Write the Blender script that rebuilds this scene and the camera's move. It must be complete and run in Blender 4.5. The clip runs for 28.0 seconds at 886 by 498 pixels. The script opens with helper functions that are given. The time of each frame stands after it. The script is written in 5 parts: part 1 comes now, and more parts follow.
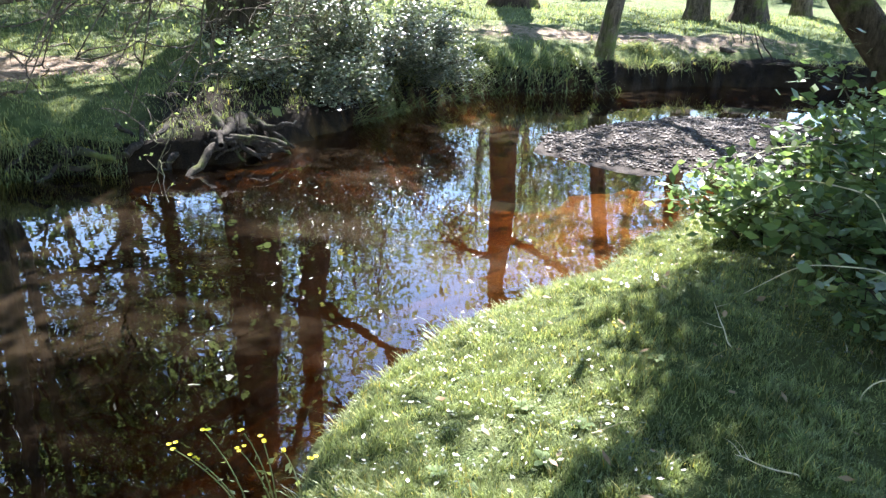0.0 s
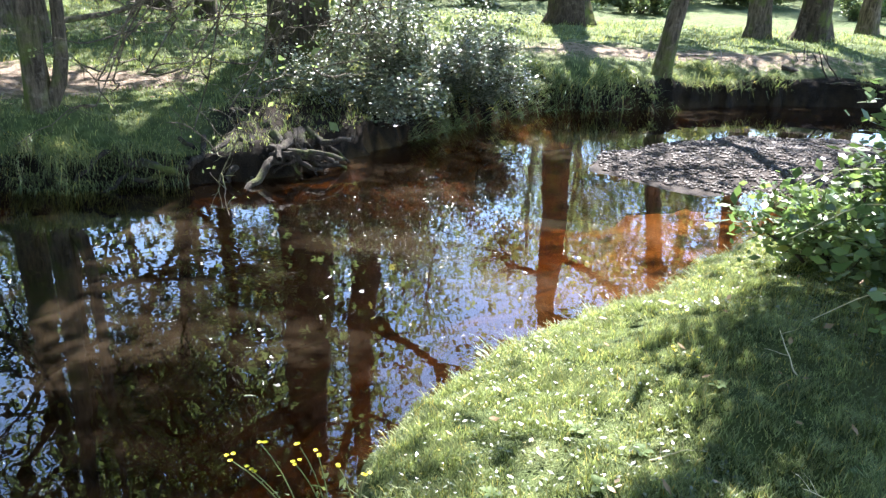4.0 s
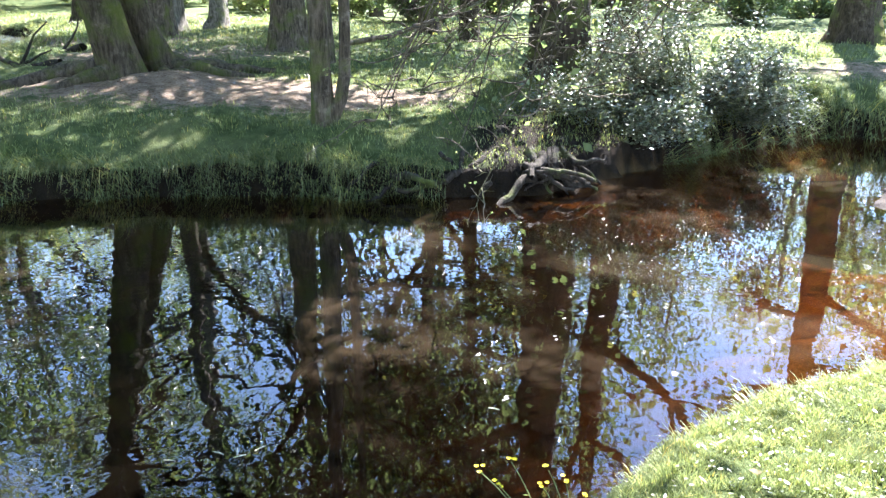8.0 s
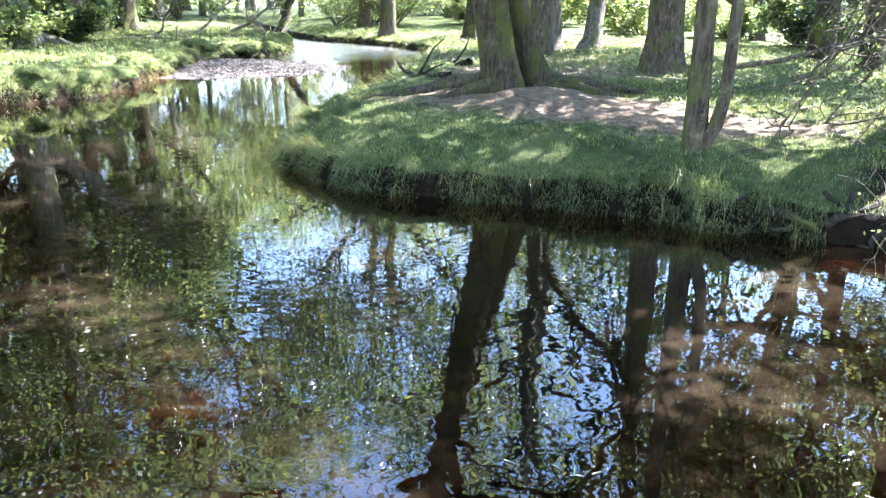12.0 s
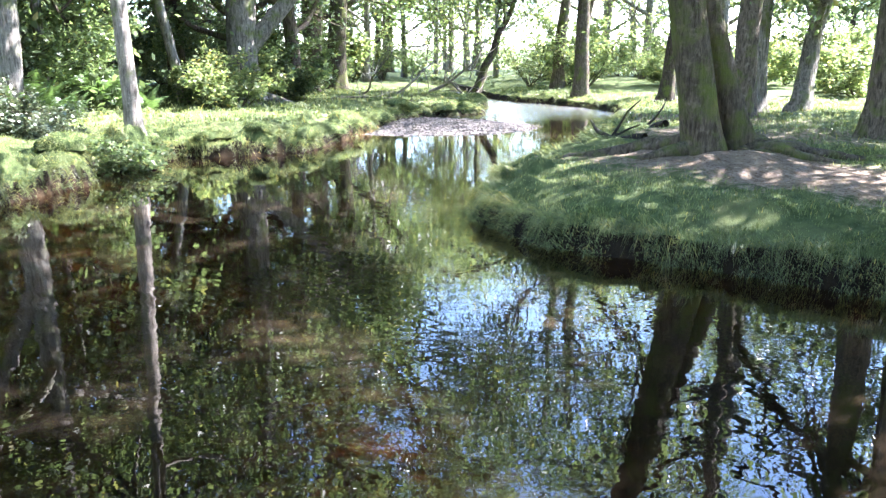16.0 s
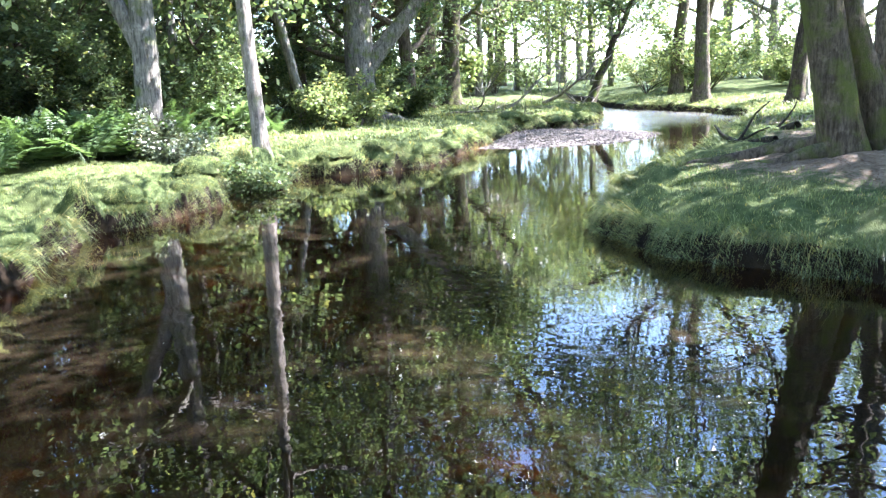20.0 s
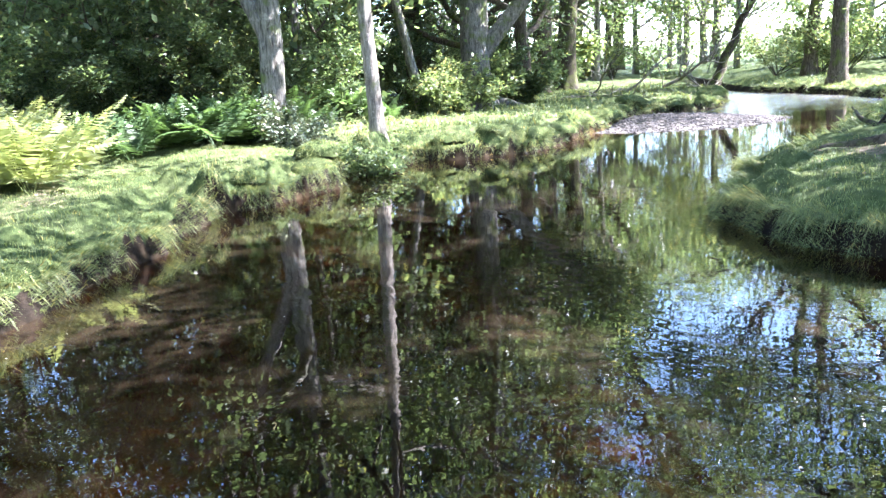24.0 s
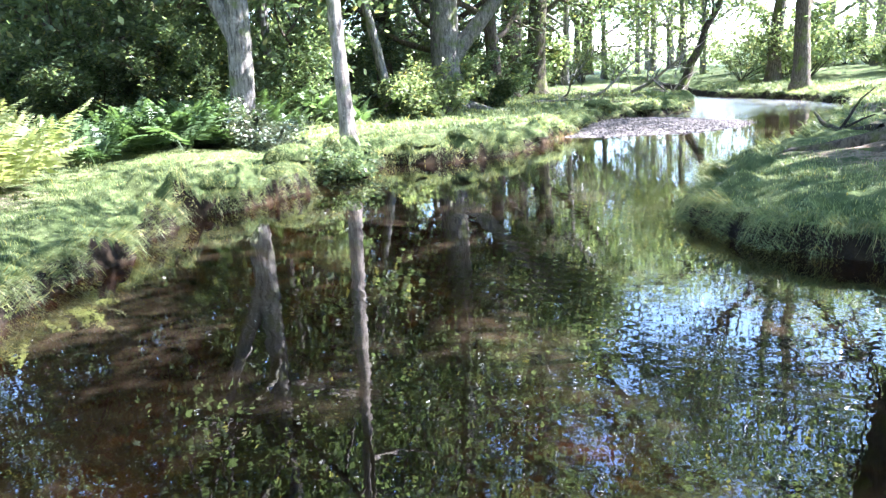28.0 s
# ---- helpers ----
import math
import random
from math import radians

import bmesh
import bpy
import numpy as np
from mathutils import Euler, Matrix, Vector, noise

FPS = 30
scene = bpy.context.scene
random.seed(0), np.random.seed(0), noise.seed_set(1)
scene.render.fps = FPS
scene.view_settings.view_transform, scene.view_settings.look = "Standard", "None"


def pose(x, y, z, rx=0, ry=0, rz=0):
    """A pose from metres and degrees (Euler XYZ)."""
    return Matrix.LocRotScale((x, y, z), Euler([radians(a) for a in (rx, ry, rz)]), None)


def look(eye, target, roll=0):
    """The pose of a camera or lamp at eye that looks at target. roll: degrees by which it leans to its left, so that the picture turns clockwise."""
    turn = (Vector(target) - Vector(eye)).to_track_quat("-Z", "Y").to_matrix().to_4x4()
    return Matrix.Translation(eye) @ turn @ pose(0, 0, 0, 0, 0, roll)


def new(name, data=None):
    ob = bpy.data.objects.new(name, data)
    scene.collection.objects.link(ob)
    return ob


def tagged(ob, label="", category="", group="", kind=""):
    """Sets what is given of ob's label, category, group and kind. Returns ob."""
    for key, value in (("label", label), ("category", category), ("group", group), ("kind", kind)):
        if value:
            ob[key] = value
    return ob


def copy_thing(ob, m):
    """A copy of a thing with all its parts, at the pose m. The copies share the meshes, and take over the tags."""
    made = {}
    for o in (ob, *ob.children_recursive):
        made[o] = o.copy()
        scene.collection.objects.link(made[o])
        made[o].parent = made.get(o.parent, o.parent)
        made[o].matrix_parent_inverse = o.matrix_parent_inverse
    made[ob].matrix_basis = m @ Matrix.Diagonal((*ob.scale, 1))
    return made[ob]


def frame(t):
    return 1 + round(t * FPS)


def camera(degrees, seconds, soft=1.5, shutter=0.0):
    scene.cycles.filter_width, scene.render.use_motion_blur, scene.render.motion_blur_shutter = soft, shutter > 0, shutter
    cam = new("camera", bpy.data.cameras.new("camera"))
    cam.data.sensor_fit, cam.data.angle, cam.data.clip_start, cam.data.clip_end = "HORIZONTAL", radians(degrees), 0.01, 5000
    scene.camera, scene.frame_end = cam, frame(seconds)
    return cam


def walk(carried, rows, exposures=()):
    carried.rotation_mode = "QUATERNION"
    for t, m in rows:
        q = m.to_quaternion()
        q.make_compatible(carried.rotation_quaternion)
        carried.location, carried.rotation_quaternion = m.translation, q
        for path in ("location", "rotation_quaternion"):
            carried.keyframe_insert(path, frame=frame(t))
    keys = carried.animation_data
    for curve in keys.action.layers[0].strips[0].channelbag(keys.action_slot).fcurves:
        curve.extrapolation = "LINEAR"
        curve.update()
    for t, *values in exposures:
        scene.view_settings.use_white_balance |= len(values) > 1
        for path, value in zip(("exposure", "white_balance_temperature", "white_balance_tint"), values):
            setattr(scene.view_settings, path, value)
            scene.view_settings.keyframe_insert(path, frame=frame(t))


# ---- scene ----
cam = camera(60.81, 28.0, soft=1.35)

# seconds, eye in metres, then yaw to the left of +y, pitch and roll in degrees
PATH = [
    (0.0, 0.260, 0.122, 2.111, 11.71, -21.66, 2.32),
    (0.5, 0.260, 0.117, 2.112, 11.84, -21.76, 2.43),
    (1.0, 0.265, 0.123, 2.114, 12.16, -21.87, 2.30),
    (1.5, 0.259, 0.123, 2.118, 12.50, -21.81, 2.37),
    (2.0, 0.252, 0.126, 2.121, 13.16, -21.54, 2.19),
    (2.5, 0.241, 0.130, 2.116, 14.40, -21.33, 1.65),
    (4.5, 0.210, 0.130, 2.112, 16.70, -20.45, 2.35),
    (5.0, 0.198, 0.127, 2.112, 18.74, -20.39, 2.06),
    (5.5, 0.187, 0.124, 2.105, 21.26, -20.35, 1.69),
    (6.0, 0.165, 0.130, 2.104, 24.73, -20.42, 1.42),
    (6.5, 0.144, 0.124, 2.109, 28.16, -20.25, 1.07),
    (7.0, 0.124, 0.117, 2.101, 30.77, -19.88, 0.54),
    (7.5, 0.115, 0.119, 2.098, 32.86, -19.64, 0.19),
    (8.0, 0.108, 0.124, 2.098, 34.63, -19.47, 0.19),
    (8.5, 0.098, 0.126, 2.091, 36.88, -19.23, 0.26),
    (9.0, 0.093, 0.123, 2.095, 39.56, -19.03, 0.13),
    (9.5, 0.072, 0.120, 2.096, 42.57, -18.99, 0.13),
    (10.0, 0.052, 0.103, 2.089, 45.61, -18.89, 0.13),
    (10.5, 0.019, 0.098, 2.084, 48.79, -18.77, 0.27),
    (11.0, -0.017, 0.088, 2.087, 52.46, -18.61, 0.38),
    (11.5, -0.039, 0.079, 2.088, 56.61, -18.36, 0.21),
    (12.0, -0.068, 0.067, 2.073, 60.98, -18.04, 0.27),
    (12.5, -0.090, 0.061, 2.061, 65.09, -17.80, 0.31),
    (13.0, -0.097, 0.069, 2.065, 69.45, -17.72, 0.30),
    (13.5, -0.102, 0.069, 2.058, 72.88, -17.56, 0.42),
    (15.5, -0.086, -0.062, 2.090, 74.28, -14.39, -0.01),
    (16.0, -0.073, -0.077, 2.095, 74.99, -13.76, -0.02),
    (16.5, -0.079, -0.074, 2.095, 75.87, -13.06, -0.54),
    (17.0, -0.094, -0.078, 2.087, 76.94, -12.50, -0.86),
    (17.5, -0.107, -0.081, 2.086, 77.87, -12.11, -1.92),
    (18.0, -0.114, -0.092, 2.085, 78.76, -11.88, -2.75),
    (18.5, -0.125, -0.101, 2.081, 79.71, -11.98, -3.20),
    (19.0, -0.129, -0.106, 2.084, 80.98, -12.26, -3.36),
    (19.5, -0.137, -0.117, 2.076, 82.37, -12.51, -3.25),
    (20.0, -0.140, -0.126, 2.078, 83.88, -12.52, -2.95),
    (20.5, -0.150, -0.125, 2.075, 85.14, -12.47, -3.13),
    (21.0, -0.143, -0.129, 2.068, 86.04, -12.39, -3.22),
    (21.5, -0.138, -0.133, 2.066, 86.96, -12.39, -3.23),
    (23.5, -0.123, -0.142, 2.042, 91.74, -12.95, -3.44),
    (24.0, -0.126, -0.140, 2.035, 92.56, -13.05, -3.72),
    (24.5, -0.123, -0.140, 2.033, 92.57, -13.19, -3.53),
    (25.0, -0.123, -0.140, 2.032, 92.53, -13.18, -3.93),
    (25.5, -0.121, -0.137, 2.033, 92.38, -13.12, -4.15),
    (26.0, -0.120, -0.134, 2.029, 91.92, -13.02, -4.07),
    (26.5, -0.120, -0.138, 2.031, 91.07, -13.09, -3.62),
    (27.0, -0.114, -0.143, 2.038, 90.56, -13.03, -3.37),
    (27.5, -0.107, -0.149, 2.037, 90.45, -12.98, -3.47),
    (28.0, -0.106, -0.145, 2.035, 90.29, -12.89, -3.45),
]


def camera_pose(x, y, z, yaw, pitch, roll):
    a, b = radians(yaw), radians(pitch)
    ahead = Vector((-math.sin(a) * math.cos(b), math.cos(a) * math.cos(b), math.sin(b)))
    eye = Vector((x, y, z))
    return look(eye, eye + ahead, roll)


EXPOSURES = [(0.0, 3.1, 6050.0, 16.5), (6.0, 3.15, 6050.0, 16.0), (8.0, 3.62, 5950.0, 18.0), (12.0, 4.05, 5850.0, 20.0), (17.0, 3.9, 5750.0, 20.5), (21.0, 3.86, 5700.0, 20.5), (28.0, 3.95, 5550.0, 21.5)]
walk(cam, [(row[0], camera_pose(*row[1:])) for row in PATH], EXPOSURES)

# ---------------------------------------------------------------- light
SUN_AZ, SUN_EL = 8.0, 50.0          # degrees to the left of +y, and above the horizon
world = bpy.data.worlds.new("sky")
scene.world = world
world.use_nodes = True
wn = world.node_tree.nodes
sky = wn.new("ShaderNodeTexSky")
sky.sky_type = "NISHITA"
sky.sun_disc = False
sky.sun_elevation = radians(SUN_EL)
sky.sun_rotation = radians(-SUN_AZ)
sky.air_density, sky.dust_density, sky.ozone_density = 1.0, 0.05, 0.6
sky.altitude = 300
world.node_tree.links.new(sky.outputs[0], wn["Background"].inputs[0])
wn["Background"].inputs[1].default_value = 0.10
sun = new("sun", bpy.data.lights.new("sun", "SUN"))
sun.data.energy, sun.data.angle, sun.data.color = 5.0, radians(0.53), (1.0, 0.95, 0.86)
_a, _e = radians(SUN_AZ), radians(SUN_EL)
sun.matrix_world = look((-40 * math.sin(_a) * math.cos(_e), 40 * math.cos(_a) * math.cos(_e), 40 * math.sin(_e)), (0, 0, 0))


# ---------------------------------------------------------------- materials
def shader(name):
    m = bpy.data.materials.new(name)
    m.use_nodes = True
    nt = m.node_tree
    nt.nodes.clear()
    out = nt.nodes.new("ShaderNodeOutputMaterial")
    return m, nt, out


def nd(nt, kind, **inputs):
    n = nt.nodes.new(kind)
    for key, value in inputs.items():
        key = key.replace("_", " ")
        if hasattr(value, "is_linked"):
            nt.links.new(value, n.inputs[key])
        else:
            n.inputs[key].default_value = value
    return n


def ramp(nt, fac, stops):
    n = nt.nodes.new("ShaderNodeValToRGB")
    nt.links.new(fac, n.inputs[0])
    while len(n.color_ramp.elements) < len(stops):
        n.color_ramp.elements.new(0.5)
    for e, (p, c) in zip(n.color_ramp.elements, stops):
        e.position, e.color = p, (*c, 1) if len(c) == 3 else c
    return n.outputs[0]


def grey(v):
    return (v, v, v)


def blend(nt, fac, a, b, mode="MIX"):
    n = nt.nodes.new("ShaderNodeMix")
    n.data_type, n.blend_type = "RGBA", mode
    for s, v in ((n.inputs[0], fac), (n.inputs[6], a), (n.inputs[7], b)):
        if hasattr(v, "is_linked"):
            nt.links.new(v, s)
        else:
            s.default_value = v if isinstance(v, float) else (*v, 1)
    return n.outputs[2]


def coords(nt, scale=(1, 1, 1), which="Object"):
    c = nt.nodes.new("ShaderNodeTexCoord")
    m = nt.nodes.new("ShaderNodeMapping")
    m.inputs["Scale"].default_value = scale
    nt.links.new(c.outputs[which], m.inputs[0])
    return m.outputs[0]


def world_coords(nt, scale=(1, 1, 1)):
    g = nt.nodes.new("ShaderNodeNewGeometry")
    m = nt.nodes.new("ShaderNodeMapping")
    m.inputs["Scale"].default_value = scale
    nt.links.new(g.outputs["Position"], m.inputs[0])
    return m.outputs[0]


def noise_of(nt, vec, scale, detail=4.0, rough=0.6):
    return nd(nt, "ShaderNodeTexNoise", Vector=vec, Scale=scale, Detail=detail, Roughness=rough).outputs[0]


def bump_of(nt, height, strength=0.5, distance=0.02):
    return nd(nt, "ShaderNodeBump", Height=height, Strength=strength, Distance=distance).outputs[0]


def bark(name, dark, light, moss=0.3, streak=9.0, moss_col=(0.10, 0.13, 0.025)):
    m, nt, out = shader(name)
    v = world_coords(nt, (1, 1, 0.18))
    w = world_coords(nt)
    ridges = noise_of(nt, v, streak * 2.2, 6.0, 0.7)
    patches = noise_of(nt, w, 2.3, 4.0)
    fine = noise_of(nt, w, 60.0, 3.0)
    col = blend(nt, ramp(nt, ridges, [(0.36, grey(0.0)), (0.62, grey(1.0))]), dark, light)
    lichen = ramp(nt, noise_of(nt, w, 7.0, 5.0, 0.65), [(0.55, grey(0.0)), (0.68, grey(0.55))])
    col = blend(nt, lichen, col, tuple(min(1.0, c * 1.5 + 0.04) for c in light))
    green = ramp(nt, patches, [(0.62 - moss * 0.45, grey(0.0)), (0.78 - moss * 0.35, grey(0.9))])
    col = blend(nt, green, col, moss_col)
    col = blend(nt, 0.35, col, fine, "OVERLAY")
    h = blend(nt, 0.25, ridges, fine)
    bs = nd(nt, "ShaderNodeBsdfPrincipled", Base_Color=col, Roughness=0.92, Normal=bump_of(nt, h, 0.9, 0.05))
    bs.inputs["Specular IOR Level"].default_value = 0.2
    nt.links.new(bs.outputs[0], out.inputs[0])
    return m


def leaf(name, a, b, glow=0.45, gloss=0.35, vary=0.5, wax=0.45, patches=0.7):
    """Thin leaves: reflected and transmitted light, with a waxy sheen."""
    m, nt, out = shader(name)
    g = nt.nodes.new("ShaderNodeNewGeometry")
    col = ramp(nt, g.outputs["Random Per Island"], [(0.0, a), (0.75, b), (0.93, tuple(c * 1.25 for c in b)), (1.0, (b[0] * 2.2, b[1] * 1.5, b[2]))])
    patch = noise_of(nt, world_coords(nt), patches, 3.0)
    col = blend(nt, ramp(nt, patch, [(0.35, grey(0.0)), (0.7, grey(vary))]), col, tuple(c * 0.6 for c in a))
    bs = nd(nt, "ShaderNodeBsdfPrincipled", Base_Color=col, Roughness=gloss)
    bs.inputs["Specular IOR Level"].default_value = wax
    bright = blend(nt, 1.0, col, (1.32, 1.38, 0.82), "MULTIPLY")
    tr = nd(nt, "ShaderNodeBsdfTranslucent", Color=bright)
    mix = nd(nt, "ShaderNodeMixShader", Fac=glow)
    nt.links.new(bs.outputs[0], mix.inputs[1])
    nt.links.new(tr.outputs[0], mix.inputs[2])
    nt.links.new(mix.outputs[0], out.inputs[0])
    return m


def plain(name, a, b, scale=20.0, rough=0.85, bump=0.4, dist=0.01):
    m, nt, out = shader(name)
    w = world_coords(nt)
    n1, n2 = noise_of(nt, w, scale, 5.0), noise_of(nt, w, scale * 0.12, 3.0)
    col = blend(nt, ramp(nt, blend(nt, 0.4, n1, n2), [(0.35, grey(0.0)), (0.65, grey(1.0))]), a, b)
    bs = nd(nt, "ShaderNodeBsdfPrincipled", Base_Color=col, Roughness=rough, Normal=bump_of(nt, n1, bump, dist))
    bs.inputs["Specular IOR Level"].default_value = 0.25
    nt.links.new(bs.outputs[0], out.inputs[0])
    return m


def ground_material():
    m, nt, out = shader("turf_and_earth")
    w = world_coords(nt)
    att = nt.nodes.new("ShaderNodeAttribute")
    att.attribute_name = "cover"
    sep = nd(nt, "ShaderNodeSeparateColor", Color=att.outputs["Color"])
    bare, lush, bed = sep.outputs[0], sep.outputs[1], sep.outputs[2]
    big, mid, fine = noise_of(nt, w, 0.9, 4.0), noise_of(nt, w, 7.0, 5.0), noise_of(nt, w, 70.0, 4.0, 0.7)
    grass = blend(nt, ramp(nt, mid, [(0.35, grey(0.0)), (0.65, grey(1.0))]), (0.04, 0.06, 0.02), (0.10, 0.13, 0.045))
    grass = blend(nt, ramp(nt, big, [(0.45, grey(0.0)), (0.7, grey(0.6))]), grass, (0.14, 0.15, 0.065))
    earth = blend(nt, ramp(nt, mid, [(0.3, grey(0.0)), (0.7, grey(1.0))]), (0.11, 0.08, 0.055), (0.29, 0.23, 0.175))
    litter = ramp(nt, noise_of(nt, w, 26.0, 3.0, 0.5), [(0.56, grey(0.0)), (0.62, grey(0.8))])
    earth = blend(nt, litter, earth, (0.10, 0.055, 0.03))
    edge = blend(nt, 1.0, bare, blend(nt, 0.5, mid, fine), "LINEAR_LIGHT")
    col = blend(nt, ramp(nt, edge, [(0.45, grey(0.0)), (0.62, grey(1.0))]), grass, earth)
    silt = blend(nt, ramp(nt, big, [(0.35, grey(0.0)), (0.65, grey(1.0))]), (0.20, 0.115, 0.04), (0.44, 0.28, 0.10))
    silt = blend(nt, ramp(nt, fine, [(0.5, grey(0.0)), (0.65, grey(0.5))]), silt, (0.62, 0.42, 0.2))
    sh = nt.nodes.new("ShaderNodeAttribute")
    sh.attribute_name = "shallow"
    deep = blend(nt, ramp(nt, mid, [(0.35, grey(0.0)), (0.65, grey(1.0))]), (0.009, 0.006, 0.004), (0.018, 0.012, 0.007))
    silt = blend(nt, sh.outputs["Fac"], deep, silt)
    # wet mud, with the shade of the overhung banks put into its colour
    shaded_mud = blend(nt, ramp(nt, blend(nt, 0.5, mid, fine), [(0.40, grey(0.0)), (0.62, grey(1.0))]), (0.006, 0.0045, 0.003), (0.024, 0.017, 0.011))
    col = blend(nt, ramp(nt, lush, [(0.35, grey(0.0)), (0.6, grey(1.0))]), col, shaded_mud)
    col = blend(nt, bed, col, silt)
    col = blend(nt, 0.4, col, fine, "OVERLAY")
    bs = nd(nt, "ShaderNodeBsdfPrincipled", Base_Color=col, Roughness=0.95, Normal=bump_of(nt, blend(nt, 0.5, mid, fine), 0.9, 0.08))
    bs.inputs["Specular IOR Level"].default_value = 0.15
    nt.links.new(bs.outputs[0], out.inputs[0])
    return m


def water_material():
    m, nt, out = shader("peaty_stream_water")
    w = world_coords(nt)
    swell = noise_of(nt, w, 2.0, 1.0, 0.5)                         # slow heaves, then fine ripples in drifting patches
    small = noise_of(nt, w, 19.0, 0.0, 0.5)
    bands = nt.nodes.new("ShaderNodeTexWave")
    bands.wave_type, bands.rings_direction = "RINGS", "SPHERICAL"
    centre = nd(nt, "ShaderNodeVectorMath", **{"Vector": w})
    centre.operation = "ADD"
    centre.inputs[1].default_value = (13.0, -4.5, 0)
    nt.links.new(centre.outputs[0], bands.inputs["Vector"])
    for key, value in (("Scale", 1.25), ("Distortion", 5.0), ("Detail", 1.5), ("Detail Scale", 0.7)):
        bands.inputs[key].default_value = value
    ruffled = ramp(nt, noise_of(nt, w, 0.5, 2.0), [(0.38, grey(0.012)), (0.66, grey(0.065))])
    ringed = ramp(nt, noise_of(nt, w, 0.33, 2.0), [(0.45, grey(0.0)), (0.62, grey(0.10))])
    h = blend(nt, 1.0, swell, (0.26, 0.26, 0.26), "MULTIPLY")
    h = blend(nt, 1.0, h, blend(nt, 1.0, small, ruffled, "MULTIPLY"), "ADD")
    h = blend(nt, 1.0, h, blend(nt, 1.0, bands.outputs[0], ringed, "MULTIPLY"), "ADD")
    px = nd(nt, "ShaderNodeSeparateXYZ", Vector=w).outputs[0]      # the riffle beyond the far gravel bar
    riffle = nd(nt, "ShaderNodeMapRange", Value=px, From_Min=-31.0, From_Max=-26.0, To_Min=1.0, To_Max=0.0).outputs[0]
    h = blend(nt, riffle, h, blend(nt, 1.0, noise_of(nt, w, 5.0, 2.0), (9.0, 9.0, 9.0), "MULTIPLY"))
    nrm = bump_of(nt, h, 0.45, 0.012)
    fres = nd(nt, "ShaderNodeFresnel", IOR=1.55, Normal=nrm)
    gl = nd(nt, "ShaderNodeBsdfGlossy", Color=(1, 1, 1, 1), Roughness=ramp(nt, riffle, [(0.0, grey(0.0)), (1.0, grey(0.22))]), Normal=nrm)
    dep = nt.nodes.new("ShaderNodeAttribute")                     # peat-stained water swallows light with depth
    dep.attribute_name = "depth"
    stain = ramp(nt, dep.outputs["Fac"], [(0.0, (0.80, 0.60, 0.36)), (0.18, (0.62, 0.36, 0.15)), (0.45, (0.30, 0.19, 0.095))])
    clear = nd(nt, "ShaderNodeBsdfTransparent", Color=stain)
    # suspended silt, its tan patches painted in for sun striking the murky water
    silt_and_sun = noise_of(nt, world_coords(nt, (0.5, 0.9, 1)), 0.8, 4.0)
    murk = nd(nt, "ShaderNodeBsdfDiffuse", Color=(0.125, 0.092, 0.058, 1))
    body = nd(nt, "ShaderNodeMixShader", Fac=ramp(nt, silt_and_sun, [(0.50, grey(0.010)), (0.70, grey(0.19))]))
    nt.links.new(clear.outputs[0], body.inputs[1])
    nt.links.new(murk.outputs[0], body.inputs[2])
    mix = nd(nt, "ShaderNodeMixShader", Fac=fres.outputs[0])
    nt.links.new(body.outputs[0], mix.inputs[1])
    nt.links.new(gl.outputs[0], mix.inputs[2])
    nt.links.new(mix.outputs[0], out.inputs[0])
    return m


M_GROUND = ground_material()
M_WATER = water_material()
M_OAK = bark("oak_bark", (0.035, 0.027, 0.02), (0.16, 0.13, 0.10), 0.27)
M_OAKMOSS = bark("mossy_oak_bark", (0.03, 0.023, 0.015), (0.11, 0.09, 0.068), 0.38, 9.0, (0.085, 0.105, 0.022))
M_GREY = bark("grey_lichened_bark", (0.05, 0.045, 0.038), (0.24, 0.22, 0.195), 0.22, 7.0)
M_PALE = bark("pale_smooth_bark", (0.085, 0.072, 0.06), (0.30, 0.265, 0.23), 0.15, 6.0)
M_DARK = bark("dark_bark", (0.02, 0.016, 0.012), (0.085, 0.065, 0.05), 0.3)
M_ROOT = bark("weathered_root", (0.012, 0.010, 0.008), (0.055, 0.047, 0.039), 0.2)
M_LEAF = leaf("oak_leaf", (0.068, 0.10, 0.053), (0.17, 0.22, 0.115), 0.55)
# paler than the oak leaf, with sunlight put into its green
M_LEAFHI = leaf("sunlit_young_leaf", (0.11, 0.15, 0.07), (0.23, 0.27, 0.14), 0.58, 0.4, 0.3)
M_HOLLY = leaf("holly_leaf", (0.04, 0.06, 0.034), (0.13, 0.155, 0.10), 0.18, 0.28, 0.2, 1.0)
# shaded and sunlit bracken: the light is put into the two frond colours
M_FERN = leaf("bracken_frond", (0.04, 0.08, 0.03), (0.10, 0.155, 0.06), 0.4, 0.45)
M_FERN_SUN = leaf("sunlit_bracken_frond", (0.17, 0.21, 0.09), (0.36, 0.38, 0.18), 0.5, 0.45)
M_GRASS = leaf("grass_blade", (0.065, 0.092, 0.038), (0.255, 0.29, 0.13), 0.42, 0.45)
# lighter copy of the grass blade: light on the near turf put into its colour
M_GRASS_BRIGHT = leaf("brightened_grass_blade", (0.10, 0.135, 0.055), (0.37, 0.42, 0.20), 0.40, 0.40, 0.75, 0.6, 9.0)
M_BRAMBLE = leaf("bramble_leaf", (0.06, 0.105, 0.045), (0.15, 0.22, 0.09), 0.42, 0.34, 0.25, 0.8)
M_DRYGRASS = leaf("dry_grass_blade", (0.14, 0.15, 0.05), (0.34, 0.31, 0.13), 0.35, 0.6)
M_GRAVEL = plain("wet_river_gravel", (0.010, 0.007, 0.005), (0.030, 0.021, 0.016), 30.0, 0.9, 0.8, 0.02)
